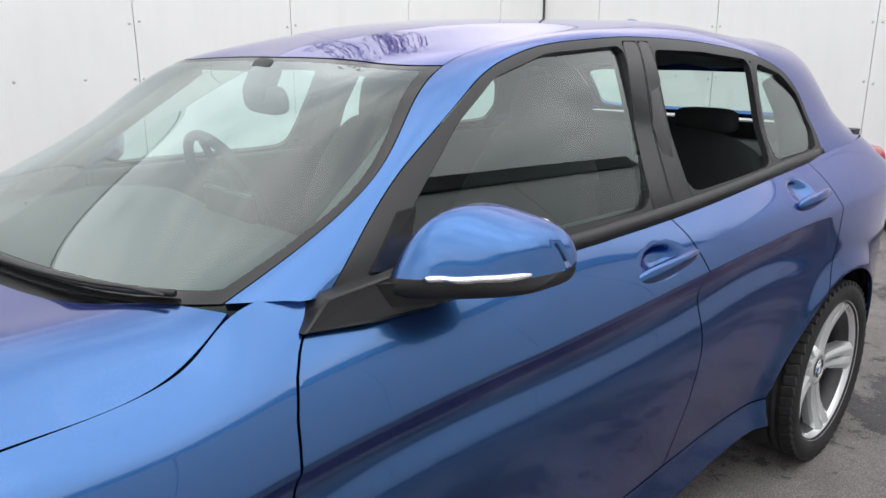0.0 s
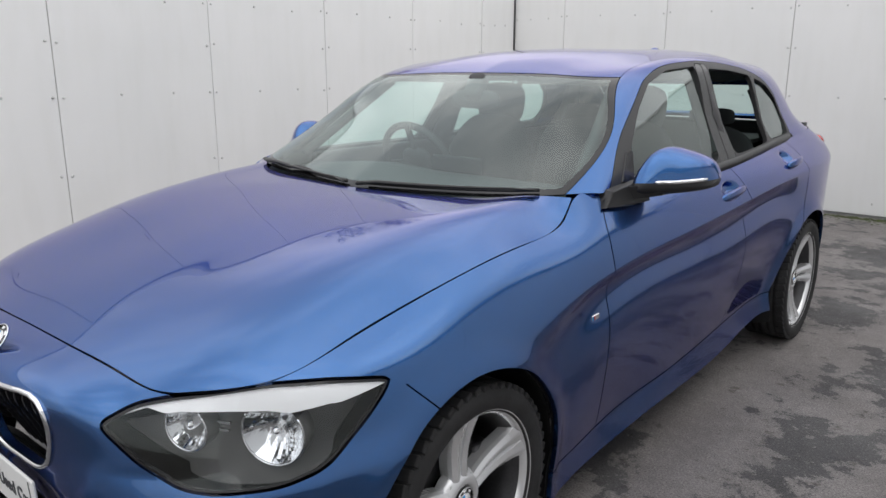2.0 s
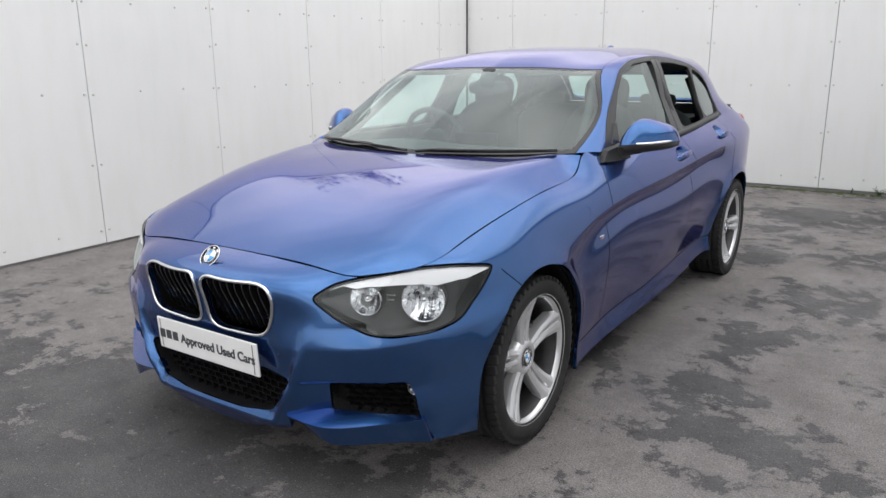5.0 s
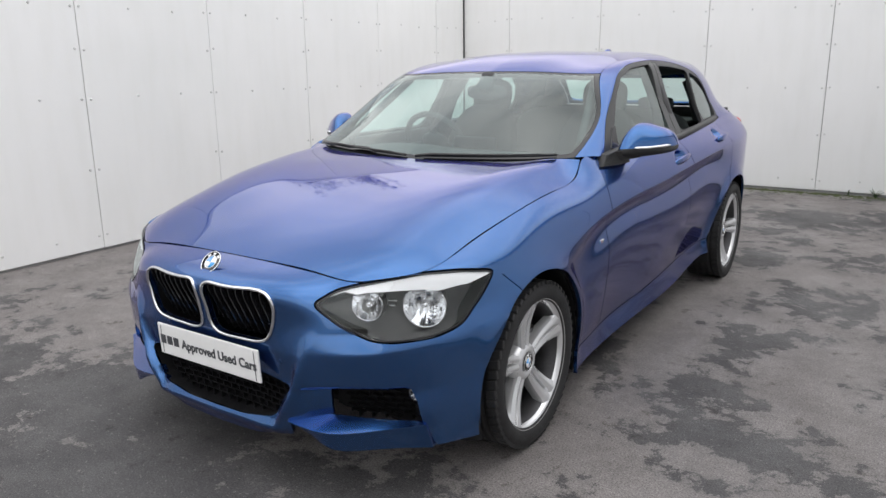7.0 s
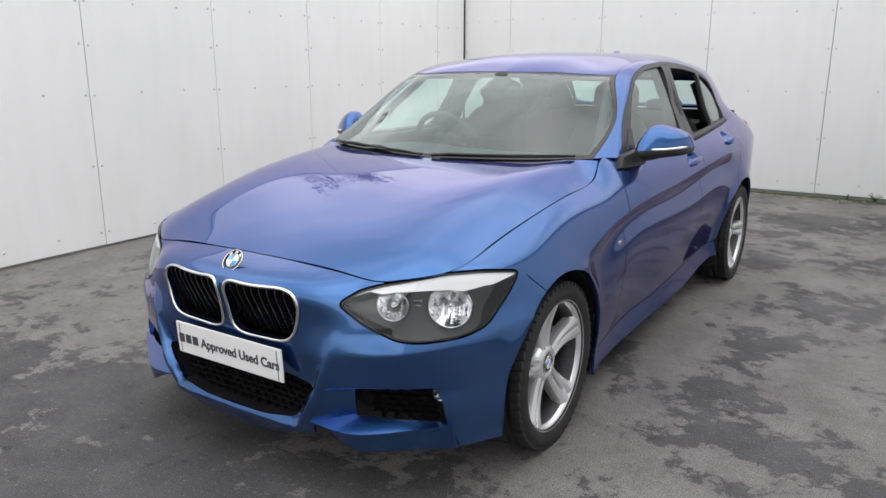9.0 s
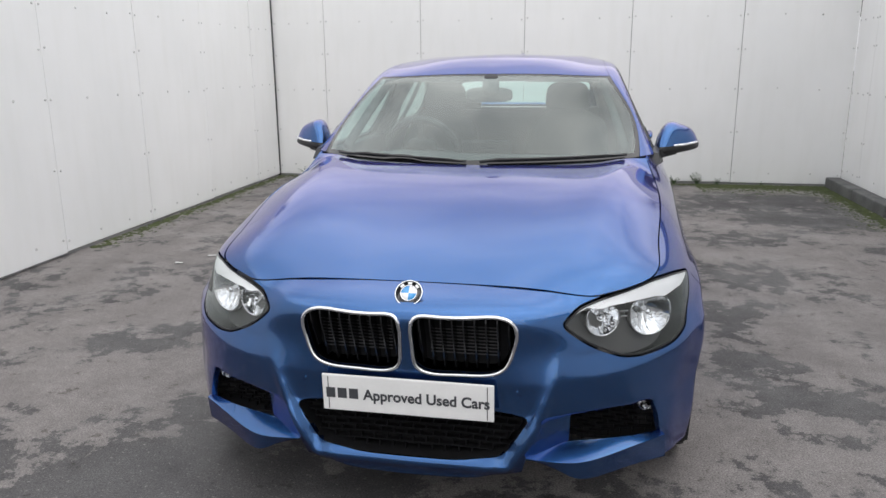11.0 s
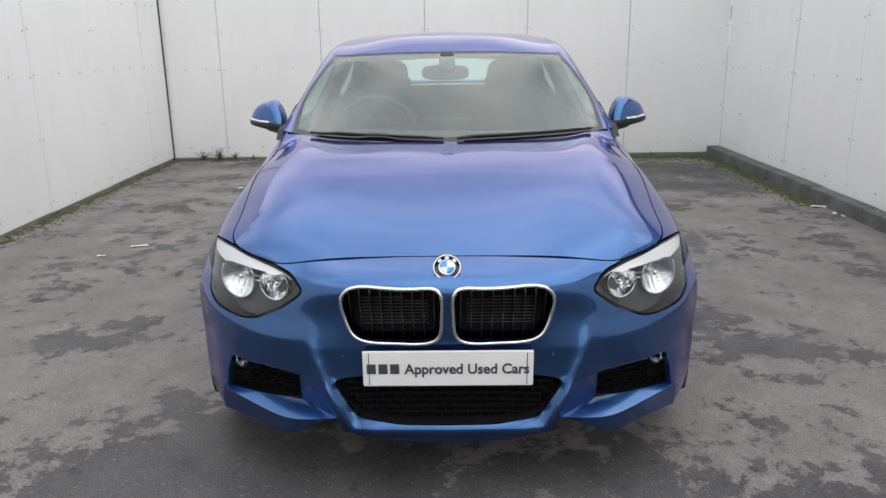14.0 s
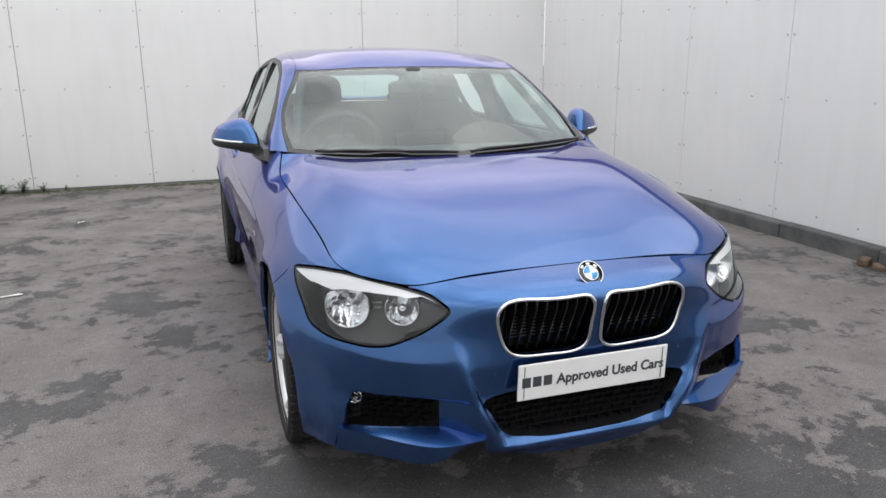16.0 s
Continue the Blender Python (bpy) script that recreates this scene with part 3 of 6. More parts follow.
def bare_tree(x, y, height, seed, spread=1.0, buds=0):
    """A winter tree: trunk, limbs and fine twigs as tapering tubes, with a few dry leaves left at the tips."""
    rnd = random.Random(seed)
    trunk, twigs, leaves = [], [], ([], [])

    def grow(p, d, length, r, level):
        pts, q, w = [tuple(p)], Vector(p), Vector(d)
        for _ in range(4):
            w = (w + Vector((rnd.uniform(-0.22, 0.22), rnd.uniform(-0.22, 0.22), rnd.uniform(-0.05, 0.18)))).normalized()
            q = q + w * length / 4
            pts.append(tuple(q))
        (trunk if level < 2 else twigs).append(tube_geo(pts, [r, r * 0.85, r * 0.7, r * 0.55, r * 0.4], 6 if level < 2 else 3))
        if level > 3:
            for _ in range(buds):
                at = Vector(rnd.choice(pts[1:])) + Vector([rnd.uniform(-0.03, 0.03) for _ in range(3)])
                u = Vector([rnd.uniform(-1, 1) for _ in range(3)]).normalized() * rnd.uniform(0.02, 0.045)
                v = u.cross(Vector((0.3, 0.2, 1))) * 0.5
                k = len(leaves[0])
                leaves[0].extend(tuple(at + q) for q in (-u, v, u, -v))
                leaves[1].append((k, k + 1, k + 2, k + 3))
        if level < 5:
            for _ in range(4 if level < 4 else 3):
                k = rnd.choice((2, 3, 4))
                side = Vector((rnd.uniform(-1, 1), rnd.uniform(-1, 1), rnd.uniform(-0.1, 0.8))) * spread
                grow(pts[k], (w * 0.8 + side).normalized(), length * rnd.uniform(0.52, 0.72), r * 0.45, level + 1)

    grow((0, 0, -0.05), (0, 0, 1), height * 0.36, height * 0.022, 0)
    root = new("bare_tree")
    root.location = (x, y, 0)
    part("trunk", join(*trunk), BARK, root)
    part("twigs", join(*twigs), BARK, root, "fine leafless twigs")
    if buds:
        tagged(part("dry_leaves", leaves, BARK, root, "sparse dry brown leaves", False), kind="stuff")
    tagged(root, "bare winter tree with fine twigs behind the wall", "tree")


bare_tree(-4.9, 4.0, 4.85, 17, 1.2, 4)
bare_tree(6.4, 13.6, 8.2, 23, 1.0, 1)


def kerb_run():
    rnd = random.Random(4)
    y, out = BACK_Y - 0.05, []
    while y > -4.4:
        n = 0.915 + rnd.uniform(-0.01, 0.01)
        dx, dz = rnd.uniform(-0.006, 0.006), rnd.uniform(-0.006, 0.006)
        out.append(((3.255 + dx, y - n + 0.006, -0.02), (RIGHT_X - 0.012 - 0.0087 * (BACK_Y - y + n), y, 0.118 + dz)))
        y -= n
    base = mesh_object("kerb", *box_geo((3.27, -5.0, -0.02), (3.29, BACK_Y - 0.06, 0.10)), KERB, False)
    tagged(base, "dark weathered kerb along the foot of the wall", "kerb", kind="structure")
    for a, b in out:
        part("kerb_stone", box_geo(a, b, 0.012, 2), KERB, base, smooth=False)


kerb_run()


def moss_strip(name, a, b, width, n, seed, label):
    """Low tufts of moss scattered along a wall's foot."""
    rnd = random.Random(seed)
    verts, faces = [], []
    for _ in range(n):
        s = rnd.random()
        w = abs(rnd.gauss(0, width))
        x = a[0] + (b[0] - a[0]) * s + w * a[2]
        y = a[1] + (b[1] - a[1]) * s + w * a[3]
        r = rnd.uniform(0.008, 0.03) * (1.0 if w < width else 0.6)
        k = len(verts)
        m = 6
        for i in range(m):
            t = 2 * math.pi * i / m + rnd.uniform(-0.3, 0.3)
            q = r * rnd.uniform(0.7, 1.3)
            verts.append((x + q * math.cos(t), y + q * math.sin(t), 0.0005))
        verts.append((x, y, r * rnd.uniform(0.18, 0.4)))
        faces += [(k + i, k + (i + 1) % m, k + m) for i in range(m)]
    tagged(mesh_object(name, verts, faces, MOSS), label, "moss", kind="stuff")


moss_strip("moss", (3.25, 6.4, -1, 0), (3.25, 3.4, -1, 0), 0.12, 1800, 3, "green moss along the foot of the kerb")
moss_strip("moss", (1.8, 6.51, 0, -1), (3.28, 6.51, 0, -1), 0.26, 2600, 5, "green moss in the corner of the yard")
moss_strip("moss", (-3.5, 6.51, 0, -1), (1.8, 6.51, 0, -1), 0.10, 1300, 6, "thin green moss along the foot of the wall")
moss_strip("moss", (-3.50, 6.4, 1, 0), (-3.42, 2.4, 1, 0), 0.09, 900, 7, "thin green moss along the foot of the wall")


def rubble(x, y, size, turn, seed):
    """A broken lump of brown stone with uneven faces."""
    rnd = random.Random(seed)
    v, f = box_geo((-0.5, -0.36, 0.0), (0.5, 0.36, 0.62), 0.12, 2)
    bend = [rnd.uniform(0, 6.28) for _ in range(3)]
    v = [(size * (p[0] + 0.10 * math.sin(5 * p[1] + bend[0])), size * (p[1] + 0.10 * math.sin(6 * p[0] + bend[1])), size * max(p[2] * (0.85 + 0.2 * math.sin(4 * p[0] + bend[2])), 0)) for p in v]
    ob = mesh_object("stone", v, f, RUBBLE, False)
    ob.matrix_basis = pose(x, y, 0.0, 0, 0, turn)
    tagged(ob, "broken brown stone lying against the dark kerb", "stone", group="stones by the kerb")


for rx_, ry_, rs_, rt_, rk_ in ((3.20, 1.06, 0.10, 20, 1), (3.19, 0.94, 0.07, 70, 2)):
    rubble(rx_, ry_, rs_, rt_, rk_)


def weed(x, y, size, seed):
    """A small weed: stems with many little leaves."""
    rnd = random.Random(seed)
    verts, faces = [], []
    for _ in range(int(16 * size / 0.15)):
        ang, lean = rnd.uniform(0, 6.28), rnd.uniform(0.1, 0.9)
        h = size * rnd.uniform(0.4, 1.0)
        for k in range(6):
            s = (k + 1) / 6
            px = h * s * lean * math.cos(ang) + rnd.uniform(-0.01, 0.01)
            py = h * s * lean * math.sin(ang) * 0.6 + rnd.uniform(-0.01, 0.01)
            pz = h * s * (1 - 0.3 * lean * s)
            l, t = size * rnd.uniform(0.09, 0.17), rnd.uniform(0, 6.28)
            d = Vector((math.cos(t), math.sin(t), rnd.uniform(-0.5, 0.6))) * l
            w = Vector((-math.sin(t), math.cos(t), 0.2)) * l * 0.42
            p = Vector((px, py, max(pz, 0.004)))
            q = len(verts)
            verts += [tuple(p), tuple(p + d * 0.5 + w), tuple(p + d), tuple(p + d * 0.5 - w)]
            faces.append((q, q + 1, q + 2, q + 3))
        top = Vector((h * lean * math.cos(ang), h * lean * math.sin(ang) * 0.6, h * (1 - 0.3 * lean)))
        g = tube_geo([(0, 0, 0), tuple(top * 0.5 + Vector((0, 0, 0.01))), tuple(top)], [0.003, 0.0022, 0.001], 4)
        q = len(verts)
        verts += g[0]
        faces += [tuple(i + q for i in f) for f in g[1]]
    for i, v in enumerate(verts):
        verts[i] = (v[0], min(v[1], 0.05), max(v[2], 0.0))
    ob = mesh_object("weed", verts, faces, WEED, False)
    ob.location = (x, y, 0)
    tagged(ob, "small green weed growing at the foot of the wall", "weed", group="weeds along the back wall")


for wx, wy, ws, wsd in ((-3.12, 6.47, 0.15, 1), (-2.92, 6.47, 0.17, 2), (-2.72, 6.47, 0.13, 3), (-2.50, 6.48, 0.09, 4), (1.55, 6.47, 0.12, 5), (1.82, 6.47, 0.15, 6), (2.05, 6.48, 0.11, 7), (2.55, 6.48, 0.07, 8), (1.3, 6.49, 0.07, 9), (0.02, 6.47, 0.22, 10)):
    weed(wx, wy, ws, wsd)


def scrap(x, y, length, width, turn, z=0.002, seed=0):
    """A crumpled white scrap."""
    rnd = random.Random(seed)
    verts, faces = [], []
    n, m = 7, 3
    for side in (0, 1):
        for i in range(n):
            for j in range(m):
                u, v = i / (n - 1) - 0.5, j / (m - 1) - 0.5
                verts.append((u * length, v * width + 0.35 * width * math.sin(3 * u), 0.004 + rnd.uniform(0, 0.006) - side * 0.003))
    for i in range(n - 1):
        for j in range(m - 1):
            q = i * m + j
            faces.append((q, q + m, q + m + 1, q + 1))
            faces.append((q + n * m, q + 1 + n * m, q + m + 1 + n * m, q + m + n * m))
    ob = mesh_object("paper_scrap", verts, faces, LITTER, False)
    ob.matrix_basis = pose(x, y, z, 0, 0, turn)
    tagged(ob, "small white scrap lying on the asphalt", "litter", group="scraps on the ground")


for k, (sx, sy, sl, sw, sr) in enumerate(((-2.26, 2.32, 0.12, 0.024, 4), (-2.43, 2.07, 0.05, 0.025, -30), (-2.12, 4.54, 0.07, 0.03, 20), (3.20, 3.42, 0.11, 0.06, -50), (3.20, 3.15, 0.05, 0.04, 10), (3.22, 3.05, 0.03, 0.03, 40))):
    scrap(sx, sy, sl, sw, sr, seed=k)


# ---------------------------------------------------------------- the car
car = new("hatchback_car")
car.matrix_basis = pose(0, 0.031, 0)
tagged(car, "blue metallic five-door hatchback car parked on the asphalt", "car")
AXLE_F, AXLE_R, HUB_Z, ARCH_R = -0.014, 2.688, 0.312, 0.375
ARCHES = (AXLE_F - 0.020, AXLE_R - 0.012)

# feature lines of the lower body, from the nose round the corner along the side to the tail: (x, y, z) by station
LINE_BOTTOM = [(0, -0.765, 0.175), (0.2, -0.762, 0.182), (0.29, -0.752, 0.2), (0.48, -0.7, 0.205), (0.65, -0.62, 0.205), (0.775, -0.545, 0.2), (0.86, -0.34, 0.195), (0.884, -0.02, 0.18), (0.88, 0.3, 0.165), (0.858, 0.5, 0.165), (0.846, 0.7, 0.165), (0.843, 1.2, 0.17), (0.846, 1.77, 0.19), (0.856, 2.3, 0.24), (0.88, 2.665, 0.2), (0.82, 3.1, 0.21), (0.72, 3.36, 0.22), (0.45, 3.53, 0.22), (0, 3.58, 0.22)]
LINE_SILL = [(0, -0.785, 0.27), (0.2, -0.785, 0.27), (0.325, -0.78, 0.275), (0.49, -0.715, 0.285), (0.655, -0.635, 0.285), (0.78, -0.55, 0.285), (0.888, -0.31, 0.275), (0.908, -0.02, 0.27), (0.872, 0.3, 0.25), (0.852, 0.5, 0.245), (0.828, 0.7, 0.248), (0.826, 1.2, 0.262), (0.83, 1.77, 0.305), (0.848, 2.3, 0.335), (0.908, 2.665, 0.34), (0.85, 3.1, 0.34), (0.74, 3.38, 0.34), (0.46, 3.56, 0.34), (0, 3.61, 0.34)]
LINE_LOW = [(0, -0.768, 0.41), (0.2, -0.768, 0.41), (0.375, -0.775, 0.405), (0.5, -0.722, 0.41), (0.65, -0.645, 0.41), (0.798, -0.515, 0.41), (0.892, -0.3, 0.41), (0.914, -0.02, 0.42), (0.89, 0.3, 0.5), (0.884, 0.5, 0.565), (0.882, 0.7, 0.615), (0.884, 1.2, 0.645), (0.888, 1.77, 0.665), (0.897, 2.3, 0.675), (0.914, 2.665, 0.53), (0.865, 3.1, 0.49), (0.75, 3.4, 0.48), (0.47, 3.58, 0.48), (0, 3.63, 0.48)]
LINE_MID = [(0, -0.778, 0.53), (0.2, -0.775, 0.53), (0.42, -0.757, 0.525), (0.52, -0.712, 0.53), (0.64, -0.642, 0.535), (0.795, -0.5, 0.54), (0.888, -0.29, 0.55), (0.911, -0.02, 0.57), (0.884, 0.3, 0.66), (0.867, 0.5, 0.705), (0.862, 0.7, 0.735), (0.864, 1.2, 0.757), (0.87, 1.77, 0.788), (0.884, 2.3, 0.808), (0.91, 2.665, 0.75), (0.87, 3.1, 0.72), (0.75, 3.41, 0.7), (0.47, 3.58, 0.7), (0, 3.63, 0.7)]
LINE_CREASE = [(0, -0.797, 0.64), (0.2, -0.79, 0.637), (0.42, -0.745, 0.625), (0.515, -0.7, 0.625), (0.63, -0.632, 0.63), (0.775, -0.482, 0.64), (0.868, -0.28, 0.66), (0.892, -0.02, 0.69), (0.891, 0.3, 0.738), (0.888, 0.5, 0.772), (0.89, 0.7, 0.797), (0.897, 1.2, 0.826), (0.901, 1.77, 0.86), (0.902, 2.3, 0.89), (0.896, 2.665, 0.905), (0.868, 3.1, 0.91), (0.77, 3.38, 0.91), (0.46, 3.55, 0.9), (0, 3.6, 0.89)]
LINE_SHOULDER = [(0, -0.797, 0.715), (0.2, -0.788, 0.713), (0.39, -0.745, 0.705), (0.49, -0.685, 0.695), (0.60, -0.622, 0.70), (0.755, -0.472, 0.725), (0.830, -0.265, 0.757), (0.842, -0.01, 0.803), (0.847, 0.30, 0.842), (0.850, 0.50, 0.864), (0.852, 0.70, 0.893), (0.866, 1.2, 0.905), (0.870, 1.77, 0.925), (0.862, 2.3, 0.95), (0.842, 2.665, 0.968), (0.815, 3.1, 0.985), (0.735, 3.36, 0.985), (0.44, 3.50, 0.98), (0, 3.55, 0.97)]
LINE_BELT = [(0, -0.66, 0.766), (0.2, -0.66, 0.764), (0.37, -0.652, 0.755), (0.47, -0.645, 0.744), (0.57, -0.615, 0.738), (0.707, -0.503, 0.764), (0.745, -0.3, 0.811), (0.769, 0.0, 0.877), (0.78, 0.3, 0.915), (0.774, 0.51, 0.941), (0.752, 0.618, 1.002), (0.815, 1.2, 0.987), (0.811, 1.77, 1.0), (0.79, 2.3, 1.02), (0.768, 2.665, 1.032), (0.748, 3.05, 1.053), (0.69, 3.3, 1.06), (0.44, 3.42, 1.06), (0, 3.47, 1.06)]
side_sharp = lambda c: min(1.0, max(0.0, (c - 7.2) / 2.0)) * min(1.0, max(0.0, (16.2 - c) / 1.5))
lower = loft([LINE_BOTTOM, LINE_SILL, LINE_LOW, LINE_MID, LINE_CREASE, LINE_SHOULDER, LINE_BELT], 0.0125, 0.0105, breaks=(1, 4), sharp=side_sharp)

# arch flares and the cups behind the door handles
p = lower[0]
side = np.clip((p[:, 0] - 0.6) / 0.15, 0, 1)
for cy in ARCHES:
    d = np.hypot(p[:, 1] - cy, p[:, 2] - HUB_Z)
    p[:, 0] += side * 0.014 * np.exp(-(((d - ARCH_R) / 0.045) ** 2))
# the plate field lies back between two ridges, above a raised lip
nose = np.clip((-0.5 - p[:, 1]) / 0.06, 0, 1)
ridge_x = np.interp(p[:, 2], [0.18, 0.24, 0.30, 0.40, 0.52, 0.60, 0.66], [0.28, 0.312, 0.345, 0.392, 0.430, 0.450, 0.465])
inside = np.clip((ridge_x - p[:, 0]) / 0.03, 0, 1)
level = np.clip((p[:, 2] - 0.235) / 0.05, 0, 1) * np.clip((0.50 - p[:, 2]) / 0.10, 0, 1)
p[:, 1] += nose * 0.022 * (3 * inside**2 - 2 * inside**3) * level
p[:, 1] -= nose * 0.013 * np.clip(1 - np.abs(p[:, 0] - ridge_x) / 0.032, 0, 1) * np.clip((p[:, 2] - 0.18) / 0.05, 0, 1) * np.clip((0.60 - p[:, 2]) / 0.15, 0, 1)
p[:, 1] -= nose * 0.014 * np.exp(-(((p[:, 2] - 0.225) / 0.022) ** 2)) * np.clip((0.36 - p[:, 0]) / 0.08, 0, 1)
# a crease runs round the corner below the lamp, and the side intakes lie in pockets
fold_z = np.interp(p[:, 0], [0.44, 0.52, 0.62, 0.70, 0.80, 0.87], [0.520, 0.518, 0.524, 0.540, 0.566, 0.590])
rise = p[:, 2] - fold_z
fold = np.where(rise > 0, 1 - rise / 0.06, 1 + rise / 0.16).clip(0, 1) * np.clip((p[:, 0] - 0.42) / 0.13, 0, 1) * np.clip((-0.22 - p[:, 1]) / 0.12, 0, 1)
turn = np.clip((p[:, 0] - 0.42) / 0.45, 0, 1) * 1.1
p[:, 0] += 0.016 * fold * np.sin(turn)
p[:, 1] -= 0.016 * fold * np.cos(turn)
pocket = nose * np.clip((np.interp(p[:, 0], [0.38, 0.75], [0.398, 0.412]) - p[:, 2]) / 0.012, 0, 1) * np.clip((p[:, 0] - 0.385) / 0.085, 0, 1) * np.clip((0.728 - p[:, 0]) / 0.02, 0, 1)
p[:, 1] += 0.034 * pocket
HANDLES = ((1.633, 0.905, 0.131), (2.428, 0.955, 0.108))
for hy, hz, hw in HANDLES:
    e = ((p[:, 1] - hy + 0.024) / (hw * 0.58)) ** 2 + ((p[:, 2] - hz - 0.010) / 0.031) ** 2
    p[:, 0] -= side * 0.030 * np.clip(1.15 - e, 0, 1) ** 1.0


def arch_cut(cy, r):
    return lambda a: np.where(a[:, 0] > 0.5, r - np.hypot(a[:, 1] - cy, a[:, 2] - HUB_Z), -1.0)


for cy in ARCHES:
    lower = clip(lower, arch_cut(cy, ARCH_R)(lower[0]))

# openings of the nose, as outlines across the car
KIDNEY = curve_through([(0.030, 0.702), (0.09, 0.707), (0.20, 0.708), (0.300, 0.699), (0.322, 0.670), (0.315, 0.608), (0.290, 0.550), (0.25, 0.529), (0.15, 0.522), (0.055, 0.525), (0.027, 0.545), (0.018, 0.61), (0.018, 0.68)], 96, True)
INTAKE = rounded([(-0.374, 0.405), (0.374, 0.405), (0.292, 0.268), (0.15, 0.244), (-0.15, 0.244), (-0.292, 0.268)], 0.2)
FOG = rounded([(0.482, 0.390), (0.62, 0.398), (0.724, 0.408), (0.745, 0.36), (0.764, 0.258), (0.478, 0.258)], 0.08)
LAMP_AXIS = np.array([0.669, 0.743])
lamp_s = lambda x, y: x * LAMP_AXIS[0] + y * LAMP_AXIS[1]
LAMP_POINTS = [(0.441, -0.728, 0.676), (0.50, -0.675, 0.715), (0.56, -0.628, 0.735), (0.64, -0.568, 0.752), (0.722, -0.505, 0.766), (0.79, -0.40, 0.762), (0.845, -0.275, 0.742), (0.846, -0.300, 0.715), (0.835, -0.345, 0.67), (0.80, -0.42, 0.597), (0.75, -0.50, 0.570), (0.66, -0.595, 0.558), (0.60, -0.635, 0.564), (0.52, -0.685, 0.606)]
LAMP = np.array([(lamp_s(x, y), z) for x, y, z in LAMP_POINTS])
LAMP = rounded(LAMP, 0.3, 3)
front_only = lambda a, d: np.where(a[:, 1] < 0.05, d, 1.0)
kidney_cut = lambda a: front_only(a, outline_distance(a[:, [0, 2]], KIDNEY))
intake_cut = lambda a: front_only(a, outline_distance(a[:, [0, 2]], INTAKE))
fog_cut = lambda a: front_only(a, outline_distance(a[:, [0, 2]], FOG))
lamp_cut = lambda a: np.where((a[:, 1] < 0.05) & (a[:, 0] > 0.3), outline_distance(np.c_[lamp_s(a[:, 0], a[:, 1]), a[:, 2]], LAMP), 1.0)

nose_skin = lower
lamp_skin, lower = split(lower, lamp_cut, 0.003)
lamp_skin, lamp_rim = split(lamp_skin, lambda a: lamp_cut(a) + 0.0075, 0.0)
kidney_skin, lower = split(lower, kidney_cut, 0.0)
intake_skin, lower = split(lower, intake_cut, 0.0)
fog_skin, lower = split(lower, fog_cut, 0.0)
# the bumper ends above the splitter blades
foot = lambda a: np.where(a[:, 1] < -0.36, np.interp(a[:, 0], [0.0, 0.29, 0.36, 0.766, 0.782, 0.9], [0.0, 0.0, 0.275, 0.285, 0.20, 0.19]) - a[:, 2], -1.0)
lower = clip(lower, foot(lower[0]))

# shut lines
bumper_line = lambda a: np.where((a[:, 2] > 0.728) & (a[:, 0] > 0.555), 1.0, 0.0) + a[:, 1] - np.interp(a[:, 2], [0.55, 0.63, 0.742, 0.80], [-0.13, -0.165, -0.262, -0.30])
door_front = lambda a: a[:, 1] - np.interp(a[:, 2], [0.1, 0.33, 0.45, 0.56, 0.78, 0.86, 0.91, 0.945, 0.97, 1.0, 1.1], [0.70, 0.665, 0.645, 0.635, 0.634, 0.648, 0.668, 0.690, 0.714, 0.752, 0.80])
door_mid = lambda a: a[:, 1] - np.interp(a[:, 2], [0.1, 0.33, 0.50, 0.65, 0.85, 0.95, 1.02, 1.2], [1.72, 1.765, 1.79, 1.797, 1.78, 1.745, 1.70, 1.66])
door_rear = lambda a: a[:, 1] - np.interp(a[:, 2], [0.1, 0.35, 0.5, 0.64, 0.78, 0.90, 1.03, 1.2], [2.25, 2.33, 2.41, 2.50, 2.565, 2.60, 2.62, 2.63])
sill_line = lambda a: a[:, 2] - np.interp(a[:, 1], [0.30, 0.70, 1.2, 1.77, 2.3, 2.6], [0.252, 0.250, 0.264, 0.307, 0.337, 0.345])
bumper, rest = split(lower, bumper_line)
sill, rest = split(rest, lambda a: np.where((a[:, 1] > 0.2) & (a[:, 1] < 2.5), sill_line(a), 1.0))
wing, rest = split(rest, door_front)
front_door, rest = split(rest, door_mid)
rear_door, quarter = split(rest, door_rear)
liner = clip(lower, -1 - 0 * lower[0][:, 0])

part("front_bumper", panel(both_sides(bumper), 0.02), PAINT, car, "blue sport bumper with wide lower intakes")
# added sheet under the skin, its near-black colour standing in for shade in the gaps
part("inner_body", sheet(both_sides(clip(liner, liner[0][:, 2] - 0.97)), 0.022), DARK, car, "added near-black sheet that stands in for the shade in the shut lines")
BODY = {}
for name, piece in (("front_wing", wing), ("front_door", front_door), ("rear_door", rear_door), ("rear_quarter", quarter), ("side_skirt", sill)):
    g = panel(piece)
    BODY[name, 1] = part(name, g, PAINT, car)
    BODY[name, -1] = part(name, mirrored(g), PAINT, car)

# bonnet
BON_MID = [(0, -0.657, 0.768), (0, -0.52, 0.822), (0, -0.3, 0.888), (0, -0.05, 0.943), (0, 0.15, 0.971), (0, 0.29, 0.984), (0, 0.38, 0.990)]
BON_A = [(0.22, -0.657, 0.767), (0.23, -0.52, 0.820), (0.24, -0.3, 0.888), (0.26, -0.05, 0.944), (0.27, 0.15, 0.973), (0.28, 0.30, 0.987), (0.28, 0.40, 0.992)]
BON_CREASE = [(0.40, -0.648, 0.757), (0.43, -0.52, 0.815), (0.45, -0.3, 0.891), (0.48, -0.05, 0.948), (0.51, 0.16, 0.978), (0.53, 0.34, 0.991), (0.53, 0.47, 0.997)]
